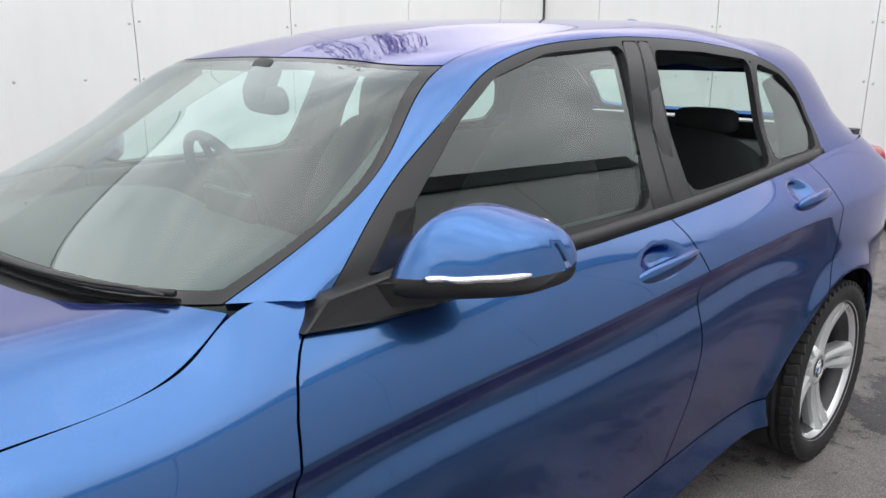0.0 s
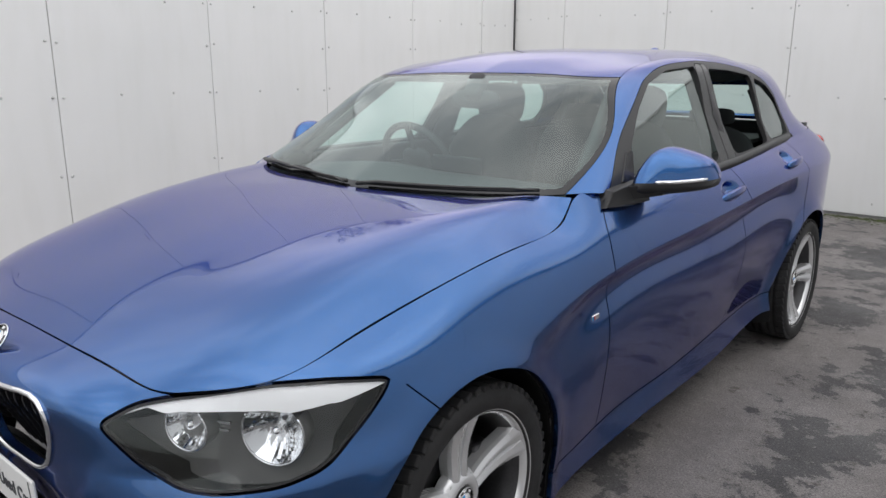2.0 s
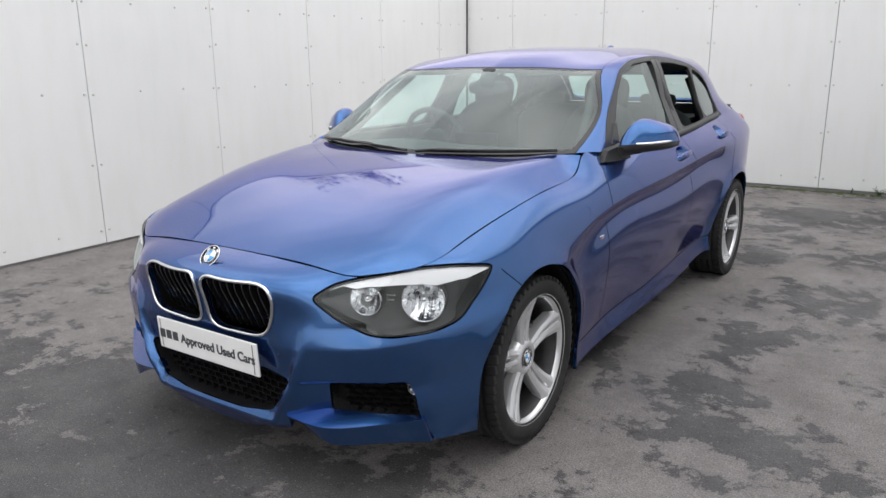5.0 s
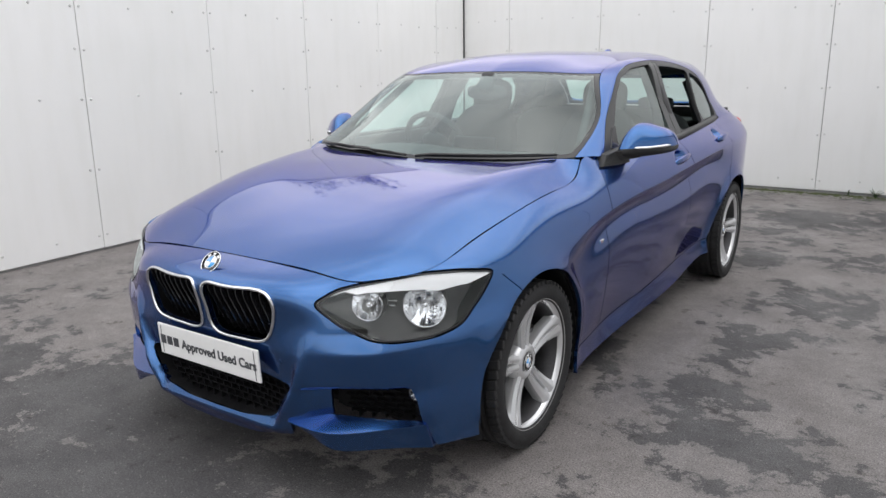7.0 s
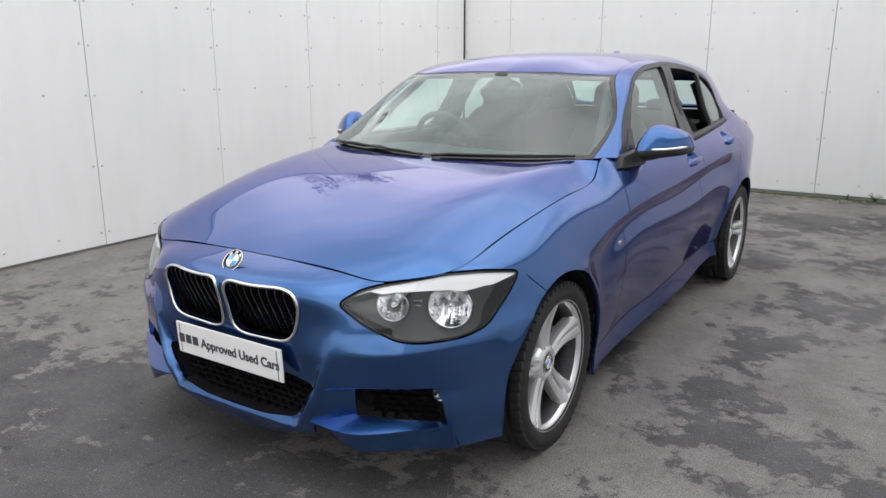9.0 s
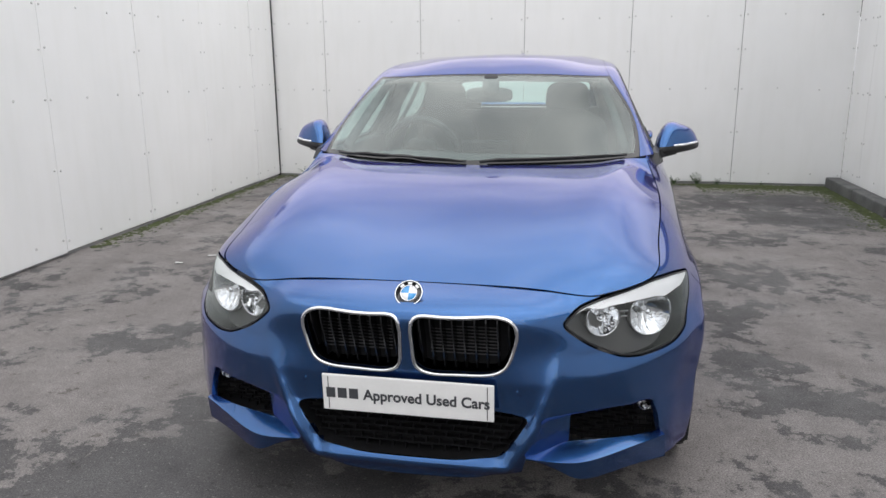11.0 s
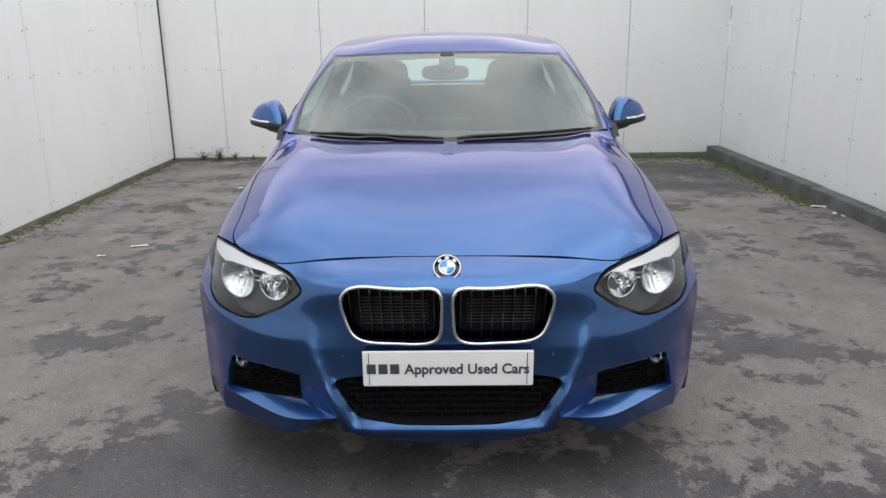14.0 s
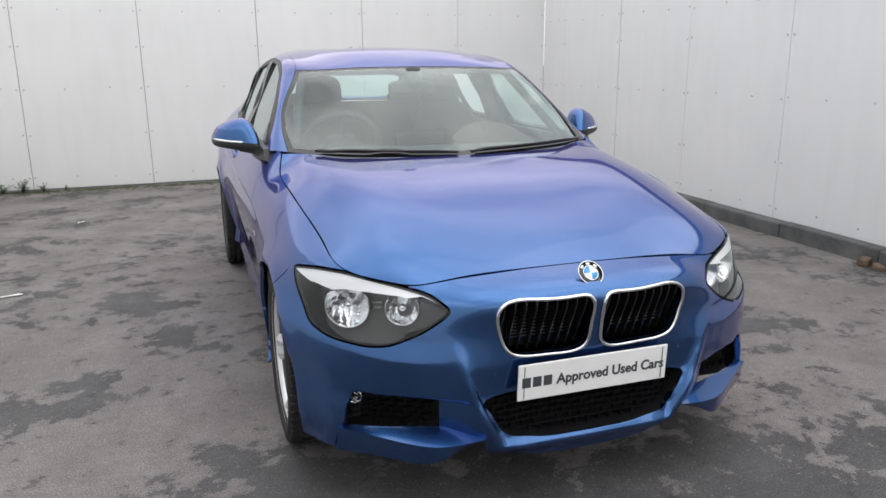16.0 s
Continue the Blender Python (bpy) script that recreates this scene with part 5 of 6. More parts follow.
# badges
def roundel(name, radius, m, parent):
    """Round badge: dark ring, quartered blue and white centre, bright rims."""
    def disc(r0, r1, h, a0=0.0, a1=2 * math.pi, n=40):
        verts, faces = [], []
        for k in range(n + 1):
            w = a0 + (a1 - a0) * k / n
            c, s_ = math.cos(w), math.sin(w)
            verts += [(r0 * c, r0 * s_, h), (r1 * c, r1 * s_, h), (r1 * c, r1 * s_, h - 0.003), (r0 * c, r0 * s_, h - 0.003)]
        for k in range(n):
            for e in range(4):
                faces.append((k * 4 + e, k * 4 + (e + 1) % 4, k * 4 + 4 + (e + 1) % 4, k * 4 + 4 + e))
        return verts, faces
    base = part(name, moved(disc(0.0, radius, 0.0), m), BADGE_BLACK, parent, "round badge with a quartered blue and white centre")
    part("rim", moved(disc(radius * 0.95, radius * 1.02, 0.002), m), CHROME, base)
    part("rim", moved(disc(radius * 0.57, radius * 0.62, 0.002), m), CHROME, base)
    for k in range(4):
        part("quarter", moved(disc(0.0, radius * 0.57, 0.0012, k * math.pi / 2, (k + 1) * math.pi / 2, 12), m), BADGE_BLUE if k % 2 else BADGE_WHITE, base)
    marks = [disc(radius * 0.68, radius * 0.88, 0.001, radians(a - 11), radians(a + 11), 4) for a in (45, 90, 135)]
    part("ring_marks", moved(join(*marks), m), BADGE_WHITE, base)
    return base


roundel("badge", 0.041, Matrix.Translation((0, -0.746, 0.757)) @ pose(0, 0, 0, 48, 0, 0), car)
for sgn in (1, -1):
    x = 0.893 * sgn
    wb = part("wing_badge", box_geo((x - 0.002, 0.496, 0.673), (x + 0.002, 0.538, 0.689), 0.0015, 1), CHROME, BODY["front_wing", sgn], "small chrome and tricolour wing badge", False)
    for k, mm in enumerate((BADGE_BLUE, INK, BADGE_RED)):
        part("stripe", box_geo((x - 0.003, 0.498 + k * 0.005, 0.675), (x + 0.003, 0.502 + k * 0.005, 0.687)), mm, wb, smooth=False)


# show plate on the bumper
plate = part("show_plate", box_geo((-0.263, -0.004, -0.060), (0.263, 0.004, 0.060), 0.004, 2), PLATE, car, "white show plate with grey lettering", False)
plate.matrix_basis = pose(0.0, -0.795, 0.447, 3, 0, 0)
font = bpy.data.curves.new("plate_text", "FONT")
font.body = "Approved Used Cars"
font.size = 0.0445
font.extrude = 0.0006
font.offset = 0.0011
text_ob = bpy.data.objects.new("plate_text", font)
scene.collection.objects.link(text_ob)
bpy.context.view_layer.update()
text_me = bpy.data.meshes.new_from_object(text_ob.evaluated_get(bpy.context.evaluated_depsgraph_get()))
bpy.data.objects.remove(text_ob)
xs = [v.co.x for v in text_me.vertices]
k = 0.385 / (max(xs) - min(xs))
text_me.transform(Matrix.Translation((-0.135, -0.0052, -0.016)) @ pose(0, 0, 0, 90, 0, 0) @ Matrix.Diagonal((k, k * 1.06, 1, 1)) @ Matrix.Translation((-min(xs), 0, 0)))
text_me.materials.clear()
text_me.materials.append(INK)
letters = new("lettering", text_me)
letters.parent = plate
tagged(letters, "grey printed lettering")
bars = [box_geo((-0.250 + i * 0.036, -0.0056, -0.016), (-0.250 + i * 0.036 + 0.028, -0.0045, 0.017)) for i in range(3)]
part("brand_bars", join(*bars), INK, plate, "plain grey bars in place of a name", False)
for x in (-0.243, 0.243):
    part("plate_edge_line", box_geo((x - 0.0012, -0.0054, -0.053), (x + 0.0012, -0.0045, 0.053)), STEEL, plate, smooth=False)
for sgn in (1, -1):
    part("parking_sensor", moved(lathe_geo([(0.0, 0.0001), (0.0, 0.011), (-0.004, 0.0125)], 16), Matrix.Translation((0.335 * sgn, nose_y(0.335, 0.475) + 0.0006, 0.475)) @ pose(0, 0, 0, 0, 0, -90 + 14 * sgn)), PAINT, car)
    part("parking_sensor", moved(lathe_geo([(0.0, 0.0001), (0.0, 0.011), (-0.004, 0.0125)], 16), Matrix.Translation((0.70 * sgn, nose_y(0.70, 0.445) + 0.0006, 0.445)) @ pose(0, 0, 0, 0, 0, -90 + 40 * sgn)), PAINT, car)


# door mirrors
def door_mirror(sgn):
    flip = (lambda g: g) if sgn > 0 else mirrored

    # sections from the hinge outwards: x, middle y, half depth, top, bottom
    cuts = [(0.806, 0.9191, 0.0119, 1.0324, 1.0133), (0.8091, 0.9227, 0.0416, 1.0431, 0.9953), (0.8161, 0.9293, 0.0626, 1.0639, 0.9883), (0.8364, 0.945, 0.0794, 1.102, 0.986), (0.8587, 0.96, 0.0859, 1.128, 0.986), (0.885, 0.979, 0.0892, 1.137, 0.988), (0.9256, 1.007, 0.087, 1.127, 0.994), (0.9641, 1.033, 0.0805, 1.111, 1.0), (0.9884, 1.049, 0.0687, 1.0934, 1.0052), (1.0035, 1.0572, 0.0518, 1.0683, 1.011), (1.0107, 1.0609, 0.0343, 1.0517, 1.0183), (1.0137, 1.0615, 0.0091, 1.0402, 1.0307)]
    fine = [(x, yc, hy, (top + low_) / 2, (top - low_) / 2) for x, yc, hy, top, low_ in curve_through(cuts, 40)]
    m_ = 36
    verts, faces = [], []
    for x, yc, hy, zc, hz in fine:
        for k in range(m_):
            w = 2 * math.pi * k / m_
            c, s_ = math.cos(w), math.sin(w)
            c, s_ = math.copysign(abs(c) ** 0.62, c), math.copysign(abs(s_) ** 0.62, s_)
            lean = 0.028 * s_ if c < 0 else 0.006 * s_
            verts.append((x, yc + hy * c + lean, zc + hz * s_))
    for i in range(39):
        for k in range(m_):
            q = (k + 1) % m_
            faces.append((i * m_ + k, i * m_ + q, (i + 1) * m_ + q, (i + 1) * m_ + k))
    faces += [tuple(range(m_)), tuple(39 * m_ + k for k in range(m_))]
    full = verts, faces
    verts = np.array(full[0])
    base_a = np.c_[verts, np.zeros((len(verts), 2))]
    cut = 1.029 + 0.010 * (verts[:, 0] - 0.86) / 0.18
    cap = clip((base_a, full[1]), cut - verts[:, 2])
    under = clip((base_a, full[1]), verts[:, 2] - cut)
    mid = (0.945, 0.94, 1.06)
    fix = lambda s: outward(s, mid)
    g = lambda s: ([tuple(q[:3]) for q in fix(s)[0]], fix(s)[1])
    # the foot: a wedge against the door that narrows into the arm below the housing
    def prism(rings):
        n_ = len(rings[0])
        fs = [tuple(range(n_)), tuple(len(rings) * n_ - 1 - k for k in range(n_))]
        for r in range(len(rings) - 1):
            fs += [(r * n_ + k, r * n_ + n_ + k, r * n_ + n_ + (k + 1) % n_, r * n_ + (k + 1) % n_) for k in range(n_)]
        return [q for ring in rings for q in ring], fs

    wedge = prism([[(0.775, 0.698, 0.962), (0.775, 0.745, 1.016), (0.775, 0.90, 1.034), (0.775, 0.945, 1.030), (0.775, 0.945, 0.955), (0.775, 0.82, 0.955)],
                   [(0.812, 0.698, 0.966), (0.808, 0.746, 1.012), (0.812, 0.88, 1.026), (0.822, 0.945, 1.024), (0.838, 0.945, 0.960), (0.832, 0.82, 0.960)],
                   [(0.815, 0.704, 0.968), (0.811, 0.748, 1.009), (0.818, 0.875, 1.023), (0.827, 0.940, 1.021), (0.843, 0.940, 0.963), (0.836, 0.815, 0.963)]])
    arm = prism([[(0.805, 0.835, 0.972), (0.805, 0.825, 1.016), (0.805, 0.945, 1.020), (0.805, 0.945, 0.972)],
                 [(0.850, 0.872, 0.980), (0.846, 0.860, 1.020), (0.846, 0.955, 1.024), (0.850, 0.955, 0.980)],
                 [(0.900, 0.905, 0.990), (0.900, 0.895, 1.020), (0.900, 0.965, 1.024), (0.900, 0.965, 0.990)]])
    root = part("door_mirror", flip(g(under)), BLACK, car, "door mirror with blue cap and black base")
    part("mirror_foot", flip(join(wedge, arm)), BLACK, root, "black wedge-shaped mirror foot", False)
    part("mirror_cap", flip(g(cap)), PAINT, root, "blue painted mirror cap")
    pts = []
    for k in range(14):
        x = 0.884 + 0.122 * k / 13
        row = verts[(np.abs(verts[:, 0] - x) < 0.006) & (np.abs(verts[:, 2] - 1.036) < 0.012)]
        y = row[:, 1].min() if len(row) else y
        pts.append((x, y + 0.001, 1.033 + 0.010 * (k / 13) ** 2))
    part("indicator", flip(tube_geo(pts, [0.004] + [0.0065] * 11 + [0.006, 0.004], 8, flat=1.0)), CHROME, root, "slim clear indicator strip")
    gl = super_geo((0.066, 0.004, 0.046), 0.5, 28, 10)
    part("mirror_glass", flip(moved(gl, Matrix.Translation((0.915, 1.066, 1.066)) @ pose(0, 0, 0, 0, 0, 36))), CHROME, root, "mirror glass")
    tri = [(on_flank(y, z) + 0.004, y, z) for y, z in ((0.845, 1.030), (0.935, 1.112), (0.975, 1.116), (0.915, 1.022))]
    tv = [(x + 0.004, y, z) for x, y, z in tri] + [(x - 0.02, y, z) for x, y, z in tri]
    part("mirror_triangle", flip((tv, [(0, 1, 2, 3), (7, 6, 5, 4), (0, 4, 5, 1), (1, 5, 6, 2), (2, 6, 7, 3), (3, 7, 4, 0)])), GLOSS_BLACK, root, "gloss black triangle", False)


door_mirror(1)
door_mirror(-1)

# door handles
for sgn in (1, -1):
    flip = (lambda g: g) if sgn > 0 else mirrored
    for (hy, hz, hw), door in zip(HANDLES, ("front_door", "rear_door")):
        def bar(q, hw=hw):
            return Vector((q[0] - 0.55 * q[1] ** 2 + 0.12, q[1], q[2] * (1 - 0.15 * q[1]) + 0.55 * q[1]))
        g = moved(super_geo((0.013, hw, 0.019), 0.75, 20, 14, bar), Matrix.Translation((0.879, hy, hz - 0.004)))
        part("door_handle", flip(g), PAINT, BODY[door, sgn], "body-coloured pull handle")


# wheels
def wheel():
    """One wheel at the origin, its outer face towards +x."""
    root = new("wheel")
    tyre = [(-0.095, 0.240), (-0.108, 0.255), (-0.113, 0.280), (-0.108, 0.300), (-0.096, 0.3085)]
    for gx in (-0.055, -0.02, 0.02, 0.055):
        tyre += [(gx - 0.005, 0.3165), (gx - 0.004, 0.309), (gx + 0.004, 0.309), (gx + 0.005, 0.3165)]
    tyre += [(0.096, 0.3085), (0.108, 0.300), (0.113, 0.280), (0.108, 0.256), (0.097, 0.243), (0.09, 0.238)]
    part("tyre", lathe_geo(tyre, 96), RUBBER, root, "black low-profile tyre")
    blocks = []
    for k in range(56):
        w = 2 * math.pi * k / 56
        for x0, x1 in ((0.068, 0.1065), (-0.1065, -0.068)):
            b = moved(box_geo((x0, -0.0145, 0.299), (x1, 0.0145, 0.3165), 0.0025, 1), pose(0, 0, 0, 0, 0, 12 if x0 > 0 else -12))
            blocks.append(moved(b, Matrix.Rotation(w, 4, "X")))
    tagged(part("tread", join(*blocks), RUBBER, root, "shoulder tread blocks", False), kind="stuff")
    rim = [(0.096, 0.2425), (0.102, 0.2485), (0.098, 0.2500), (0.095, 0.2420), (0.088, 0.2340), (0.076, 0.2300)]
    part("rim", lathe_geo(rim, 96), ALLOY, root, "silver five double-spoke alloy wheel")
    # the barrel's dark colour carries the shade between the spokes
    part("rim_barrel", lathe_geo([(0.076, 0.230), (0.066, 0.225), (0.030, 0.217), (-0.085, 0.214), (-0.09, 0.238)], 64), BARREL, root, "inner barrel of the wheel, near-black for the shade behind the spokes")
    hub = [(0.046, 0.036), (0.062, 0.037), (0.066, 0.05), (0.062, 0.062), (0.045, 0.078), (0.02, 0.082)]
    part("hub", lathe_geo(hub, 48), ALLOY, root)
    for k in range(5):
        w0 = math.pi / 2 + 2 * math.pi * k / 5
        for d in (-1, 1):
            verts, faces = [], []
            n = 14
            for i in range(n):
                s = i / (n - 1)
                r = 0.048 + (0.235 - 0.048) * s
                off = d * (0.0155 + 0.0125 * s ** 1.2)
                half = 0.0150 + 0.0105 * s ** 2.2 + (0.004 if i > n - 3 else 0)
                h = 0.062 + 0.030 * s - 0.012 * math.sin(math.pi * s)
                for q, drop in ((-1, 0.016), (-0.86, 0.004), (-0.15, 0.0), (0.15, 0.0), (0.86, 0.004), (1, 0.016), (0.9, 0.045), (-0.9, 0.045)):
                    t = off + q * half
                    slope = 0.006 * (q * d)
                    c, s_ = math.cos(w0), math.sin(w0)
                    verts.append((h - drop - max(slope, 0) * 0.6, r * c - t * s_, r * s_ + t * c))
            for i in range(n - 1):
                for e in range(8):
                    faces.append((i * 8 + e, i * 8 + (e + 1) % 8, i * 8 + 8 + (e + 1) % 8, i * 8 + 8 + e))
            faces += [tuple(range(8))[::-1], tuple((n - 1) * 8 + e for e in range(8))]
            part("spoke", (verts, faces), ALLOY, root, smooth=False)
        wb_ = w0 + math.pi / 5
        part("wheel_bolt", moved(lathe_geo([(0.05, 0.014), (0.056, 0.013), (0.052, 0.008), (0.060, 0.0078), (0.061, 0.0003)], 12), Matrix.Translation((0, 0.056 * math.cos(wb_), 0.056 * math.sin(wb_)))), STEEL, root)
    part("brake_disc", lathe_geo([(-0.01, 0.05), (0.0, 0.06), (0.002, 0.15), (-0.02, 0.151), (-0.02, 0.06)], 64), STEEL, root, "steel brake disc")
    part("brake_caliper", moved(box_geo((-0.05, -0.055, -0.035), (0.025, 0.055, 0.035), 0.012, 2), Matrix.Translation((0, 0.128, 0.03)) @ pose(0, 0, 0, 80, 0, 0)), STEEL, root, "", False)
    # added near-black disc closing the wheel, in place of the shade inside it
    part("wheel_barrel", lathe_geo([(-0.075, 0.202), (-0.088, 0.12), (-0.09, 0.001)], 48), DARK, root)
    b = roundel("centre_cap", 0.034, Matrix.Translation((0.0655, 0, 0)) @ pose(0, 0, 0, 90, 0, 90), root)
    return root


w1 = wheel()
w1.parent = car
tagged(w1, "silver five double-spoke alloy wheel with black tyre")
w1.matrix_basis = pose(0.774, AXLE_F, 0.3165, 4, 0, 0)
for x, y, rz, rx in ((0.800, AXLE_R, 0, 50), (-0.774, AXLE_F, 180, 30), (-0.800, AXLE_R, 180, 5)):
    w = copy_thing(w1, pose(x, y, 0.3165, 0, 0, rz) @ pose(0, 0, 0, rx, 0, 0))
for sgn in (1, -1):
    for cy in ARCHES:
        n = 40
        verts, faces = [], []
        for k in range(n + 1):
            w = math.pi * (-0.12 + 1.24 * k / n)
            for x, r in ((0.868, ARCH_R + 0.004), (0.80, ARCH_R + 0.03), (0.50, ARCH_R + 0.03)):
                verts.append((sgn * x, cy + r * math.cos(w), HUB_Z + r * math.sin(w)))
        for k in range(n):
            for e in range(2):
                faces.append((k * 3 + e, k * 3 + e + 1, k * 3 + 4 + e, k * 3 + 3 + e))
        q = len(verts)
        verts += [(sgn * 0.50, cy + (ARCH_R + 0.03) * math.cos(math.pi * (-0.12 + 1.24 * k / n)), HUB_Z + (ARCH_R + 0.03) * math.sin(math.pi * (-0.12 + 1.24 * k / n))) for k in range(n + 1)]
        faces.append(tuple(range(q, q + n + 1)))
        part("wheel_arch_liner", (verts, faces), DARK, car, "dark wheel arch liner")
part("underbody", box_geo((-0.62, -0.42, 0.17), (0.62, 3.3, 0.205), 0.01, 1), DARK, car, "", False)
for sgn in (1, -1):
    part("tail_light", moved(super_geo((0.05, 0.09, 0.085), 0.6, 24, 14), Matrix.Translation((0.708 * sgn, 3.372, 0.93)) @ pose(0, 0, 0, 0, 0, 35 * sgn)), TAIL_RED, car, "red wraparound tail light")

# roof fin
fin = super_geo((0.022, 0.075, 0.038), 0.9, 16, 10, lambda q: Vector((q[0] * (1 - 0.4 * max(q[2], 0)), q[1] + 0.35 * q[2], q[2])))
part("roof_aerial", moved(fin, Matrix.Translation((0.02, 2.74, 1.456))), PAINT, car, "small fin aerial on the roof")

# cabin
part("cabin_floor", box_geo((-0.72, 0.45, 0.30), (0.72, 3.25, 0.34)), CABIN, car, "", False)
part("bulkhead", box_geo((-0.70, 0.42, 0.30), (0.70, 0.46, 0.93)), CABIN, car, "", False)
dash_sec = [(0.46, 0.93), (0.62, 0.968), (0.85, 0.985), (1.02, 0.965), (1.10, 0.90), (1.08, 0.78), (0.98, 0.62), (0.60, 0.55)]
dv, df = [], []
for i in range(15):
    x = -0.72 + 1.44 * i / 14
    hump = 0.016 * math.exp(-(((x + 0.37) / 0.17) ** 2))
    for y, z in dash_sec:
        dv.append((x, y + 0.10 * abs(x) ** 2, z + (hump if z > 0.85 else 0) - 0.02 * (abs(x) / 0.72) ** 3))
for i in range(14):
    for e in range(8):
        df.append((i * 8 + e, i * 8 + (e + 1) % 8, i * 8 + 8 + (e + 1) % 8, i * 8 + 8 + e))
df += [tuple(range(8)), tuple(14 * 8 + e for e in range(8))]
part("dashboard", (dv, df), CABIN, car, "dark soft-touch dashboard")
part("dash_display", box_geo((-0.13, 1.0, 0.955), (0.12, 1.02, 1.035), 0.006, 2), GLOSS_BLACK, car, "", False)
stm = Matrix.Translation((-0.375, 1.20, 0.965)) @ pose(0, 0, 0, -64, 0, 0)
ring = [(0.188 * math.cos(w), 0.188 * math.sin(w), 0) for w in np.linspace(0, 2 * math.pi, 48, endpoint=False)]
sw = part("steering_wheel", moved(tube_geo(ring, 0.0165, 10, True), stm), CABIN, car, "black leather steering wheel")
part("boss", moved(super_geo((0.085, 0.07, 0.022), 0.7, 24, 10), stm), CABIN, sw)
for a in (8, 172, 270):
    part("spoke", moved(moved(box_geo((0.06, -0.017, -0.008), (0.18, 0.017, 0.008), 0.005, 1), pose(0, 0, 0, 0, 0, a)), stm), CABIN, sw, "", False)


def seat(x, y, head_z, width, lean=16):
    root = part("seat", moved(super_geo((width / 2, 0.25, 0.085), 0.6, 28, 14), Matrix.Translation((x, y, 0.52))), CLOTH, car, "charcoal cloth seat with headrest")

    def back(q):
        return Vector((q[0] * (1 - 0.22 * max(q[2], 0)), q[1] - 0.55 * abs(q[0]) ** 3 * (1 - abs(q[2])), q[2]))
    part("backrest", moved(super_geo((width / 2, 0.075, 0.345), 0.55, 32, 22, back), Matrix.Translation((x, y + 0.29, 0.82)) @ pose(0, 0, 0, -lean, 0, 0)), CLOTH, root)
    part("headrest", moved(super_geo((0.128, 0.052, 0.105), 0.62, 26, 16), Matrix.Translation((x, y + 0.415, head_z)) @ pose(0, 0, 0, -10, 0, 0)), CLOTH, root)
    for d in (-0.055, 0.055):
        part("headrest_post", tube_geo([(x + d, y + 0.395, head_z - 0.17), (x + d, y + 0.415, head_z - 0.06)], 0.006, 8), CHROME, root)


seat(-0.37, 1.42, 1.205, 0.50)
seat(0.37, 1.42, 1.205, 0.50)
bench = part("rear_bench", moved(super_geo((0.62, 0.26, 0.09), 0.5, 32, 14), Matrix.Translation((0, 2.30, 0.54))), CLOTH, car, "charcoal cloth rear bench")
part("backrest", moved(super_geo((0.62, 0.08, 0.31), 0.42, 36, 18), Matrix.Translation((0, 2.62, 0.80)) @ pose(0, 0, 0, -20, 0, 0)), CLOTH, bench)
for x in (-0.38, 0.38):
    part("headrest", moved(super_geo((0.115, 0.042, 0.045), 0.5, 24, 12), Matrix.Translation((x, 2.72, 1.128))), CLOTH, bench)
part("parcel_shelf", box_geo((-0.56, 2.76, 0.99), (0.56, 3.34, 1.01)), CABIN, car, "", False)
part("boot_lining", box_geo((-0.70, 3.24, 0.40), (0.70, 3.30, 1.08)), CABIN, car, "", False)
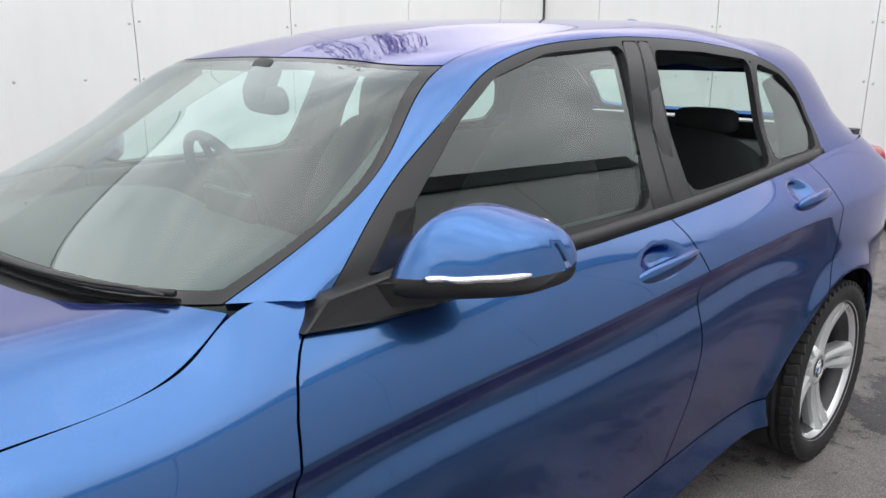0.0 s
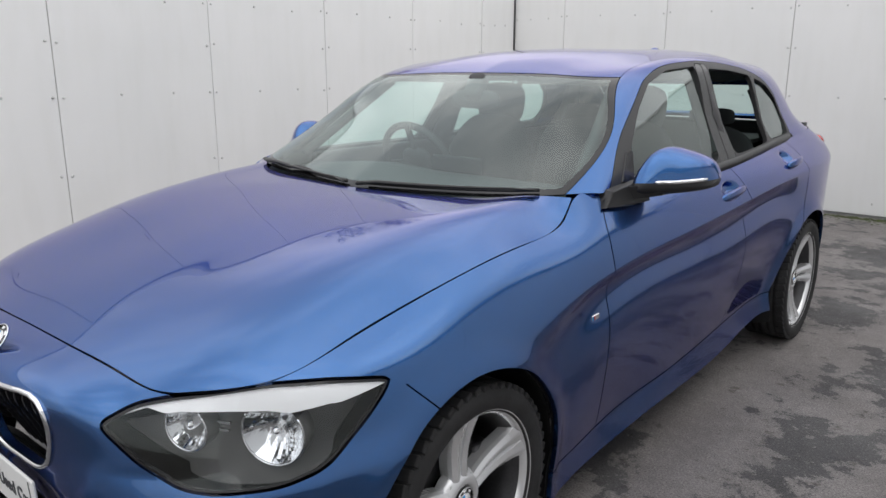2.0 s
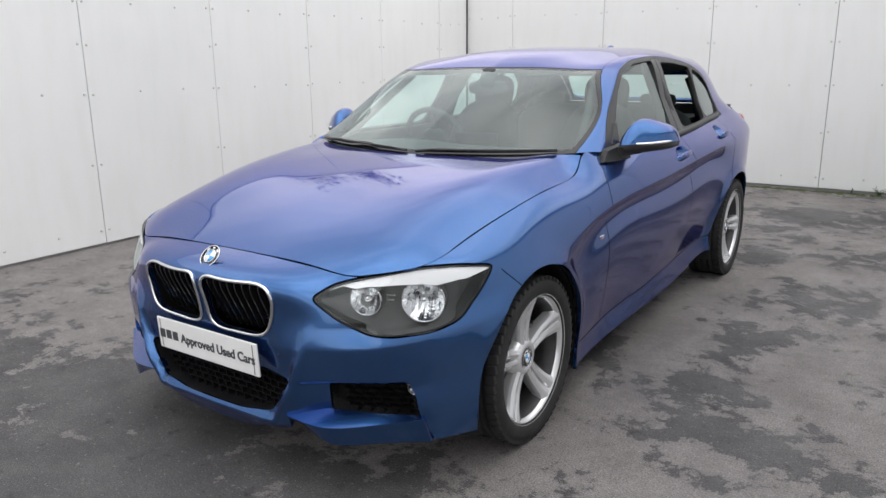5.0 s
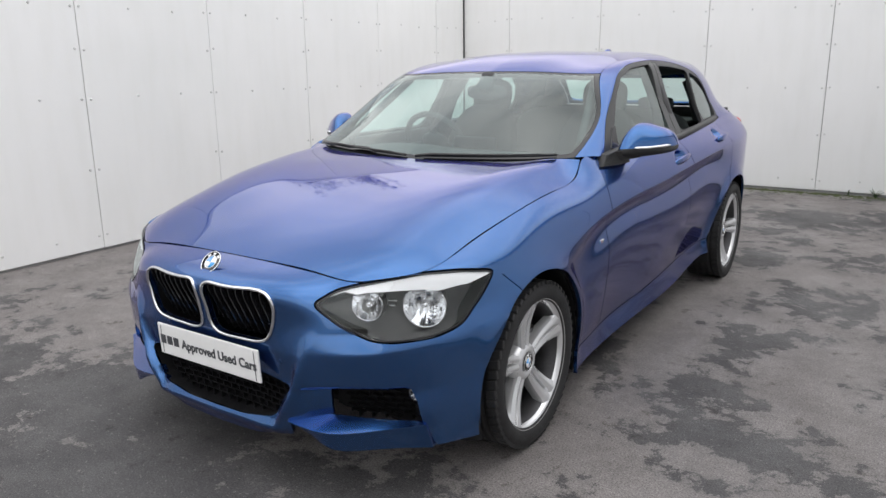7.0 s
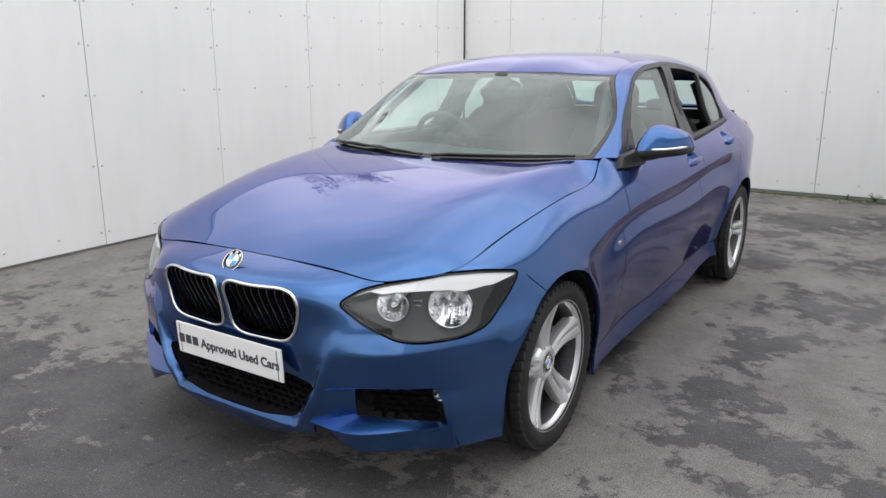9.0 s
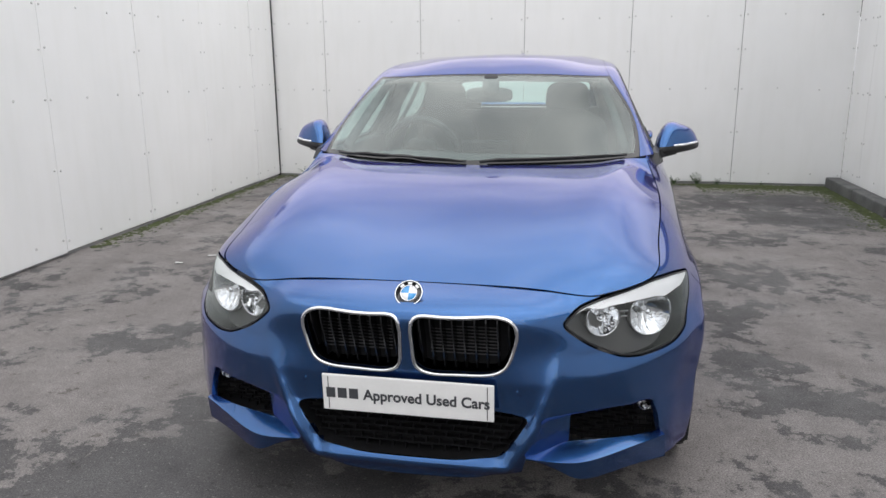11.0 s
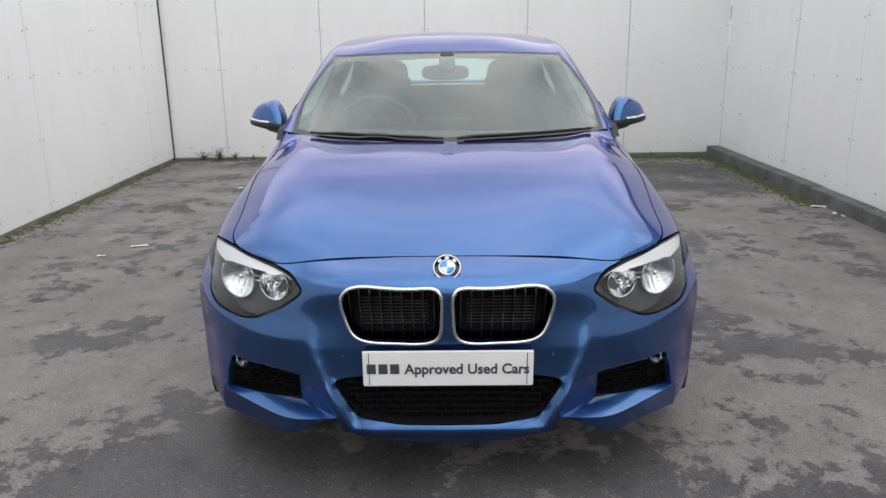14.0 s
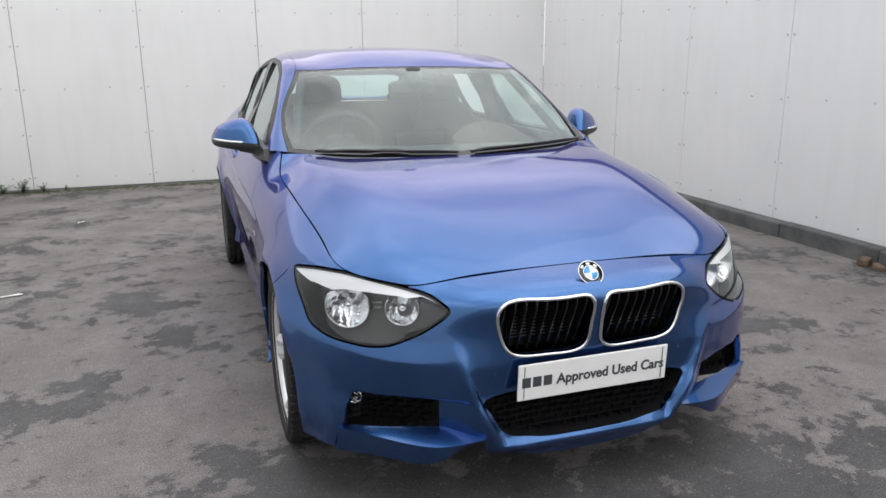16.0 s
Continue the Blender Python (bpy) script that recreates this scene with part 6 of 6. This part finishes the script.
for sgn in (1, -1):
    flip = (lambda g: g) if sgn > 0 else mirrored
    part("door_card", flip(box_geo((0.72, 0.90, 0.34), (0.768, 3.0, 1.006), 0.012, 2)), CABIN, car, "", False)
    for line, r in (([(0.75, 1.80, 0.96), (0.69, 1.83, 1.18), (0.59, 1.88, 1.38)], [0.055, 0.05, 0.05]), ([(0.665, 0.78, 1.02), (0.62, 1.0, 1.17), (0.565, 1.22, 1.325)], 0.022), ([(0.63, 2.90, 1.02), (0.585, 2.92, 1.17), (0.54, 2.88, 1.28)], [0.06, 0.05, 0.045])):
        part("pillar_lining", flip(tube_geo(line, r, 8)), CABIN, car)
lining = clip(roof, -1 - 0 * roof[0][:, 0])
part("headlining", sheet(both_sides(lining), 0.035), LINING, car, "pale grey headlining")
rv = part("rear_view_mirror", moved(super_geo((0.125, 0.02, 0.038), 0.6, 28, 12), Matrix.Translation((-0.01, 1.135, 1.258)) @ pose(0, 0, 0, 8, 0, -6)), CABIN, car, "black interior mirror")
part("mirror_stalk", moved(super_geo((0.042, 0.03, 0.055), 0.5, 20, 12), Matrix.Translation((0.0, 1.125, 1.308)) @ pose(0, 0, 0, -30, 0, 0)), CABIN, rv)
for x in (-0.36, 0.36):
    part("sun_visor", moved(box_geo((-0.19, -0.07, -0.008), (0.19, 0.07, 0.008), 0.006, 2), Matrix.Translation((x, 1.27, 1.345)) @ pose(0, 0, 0, 14, 0, 0)), LINING, car, "", False)

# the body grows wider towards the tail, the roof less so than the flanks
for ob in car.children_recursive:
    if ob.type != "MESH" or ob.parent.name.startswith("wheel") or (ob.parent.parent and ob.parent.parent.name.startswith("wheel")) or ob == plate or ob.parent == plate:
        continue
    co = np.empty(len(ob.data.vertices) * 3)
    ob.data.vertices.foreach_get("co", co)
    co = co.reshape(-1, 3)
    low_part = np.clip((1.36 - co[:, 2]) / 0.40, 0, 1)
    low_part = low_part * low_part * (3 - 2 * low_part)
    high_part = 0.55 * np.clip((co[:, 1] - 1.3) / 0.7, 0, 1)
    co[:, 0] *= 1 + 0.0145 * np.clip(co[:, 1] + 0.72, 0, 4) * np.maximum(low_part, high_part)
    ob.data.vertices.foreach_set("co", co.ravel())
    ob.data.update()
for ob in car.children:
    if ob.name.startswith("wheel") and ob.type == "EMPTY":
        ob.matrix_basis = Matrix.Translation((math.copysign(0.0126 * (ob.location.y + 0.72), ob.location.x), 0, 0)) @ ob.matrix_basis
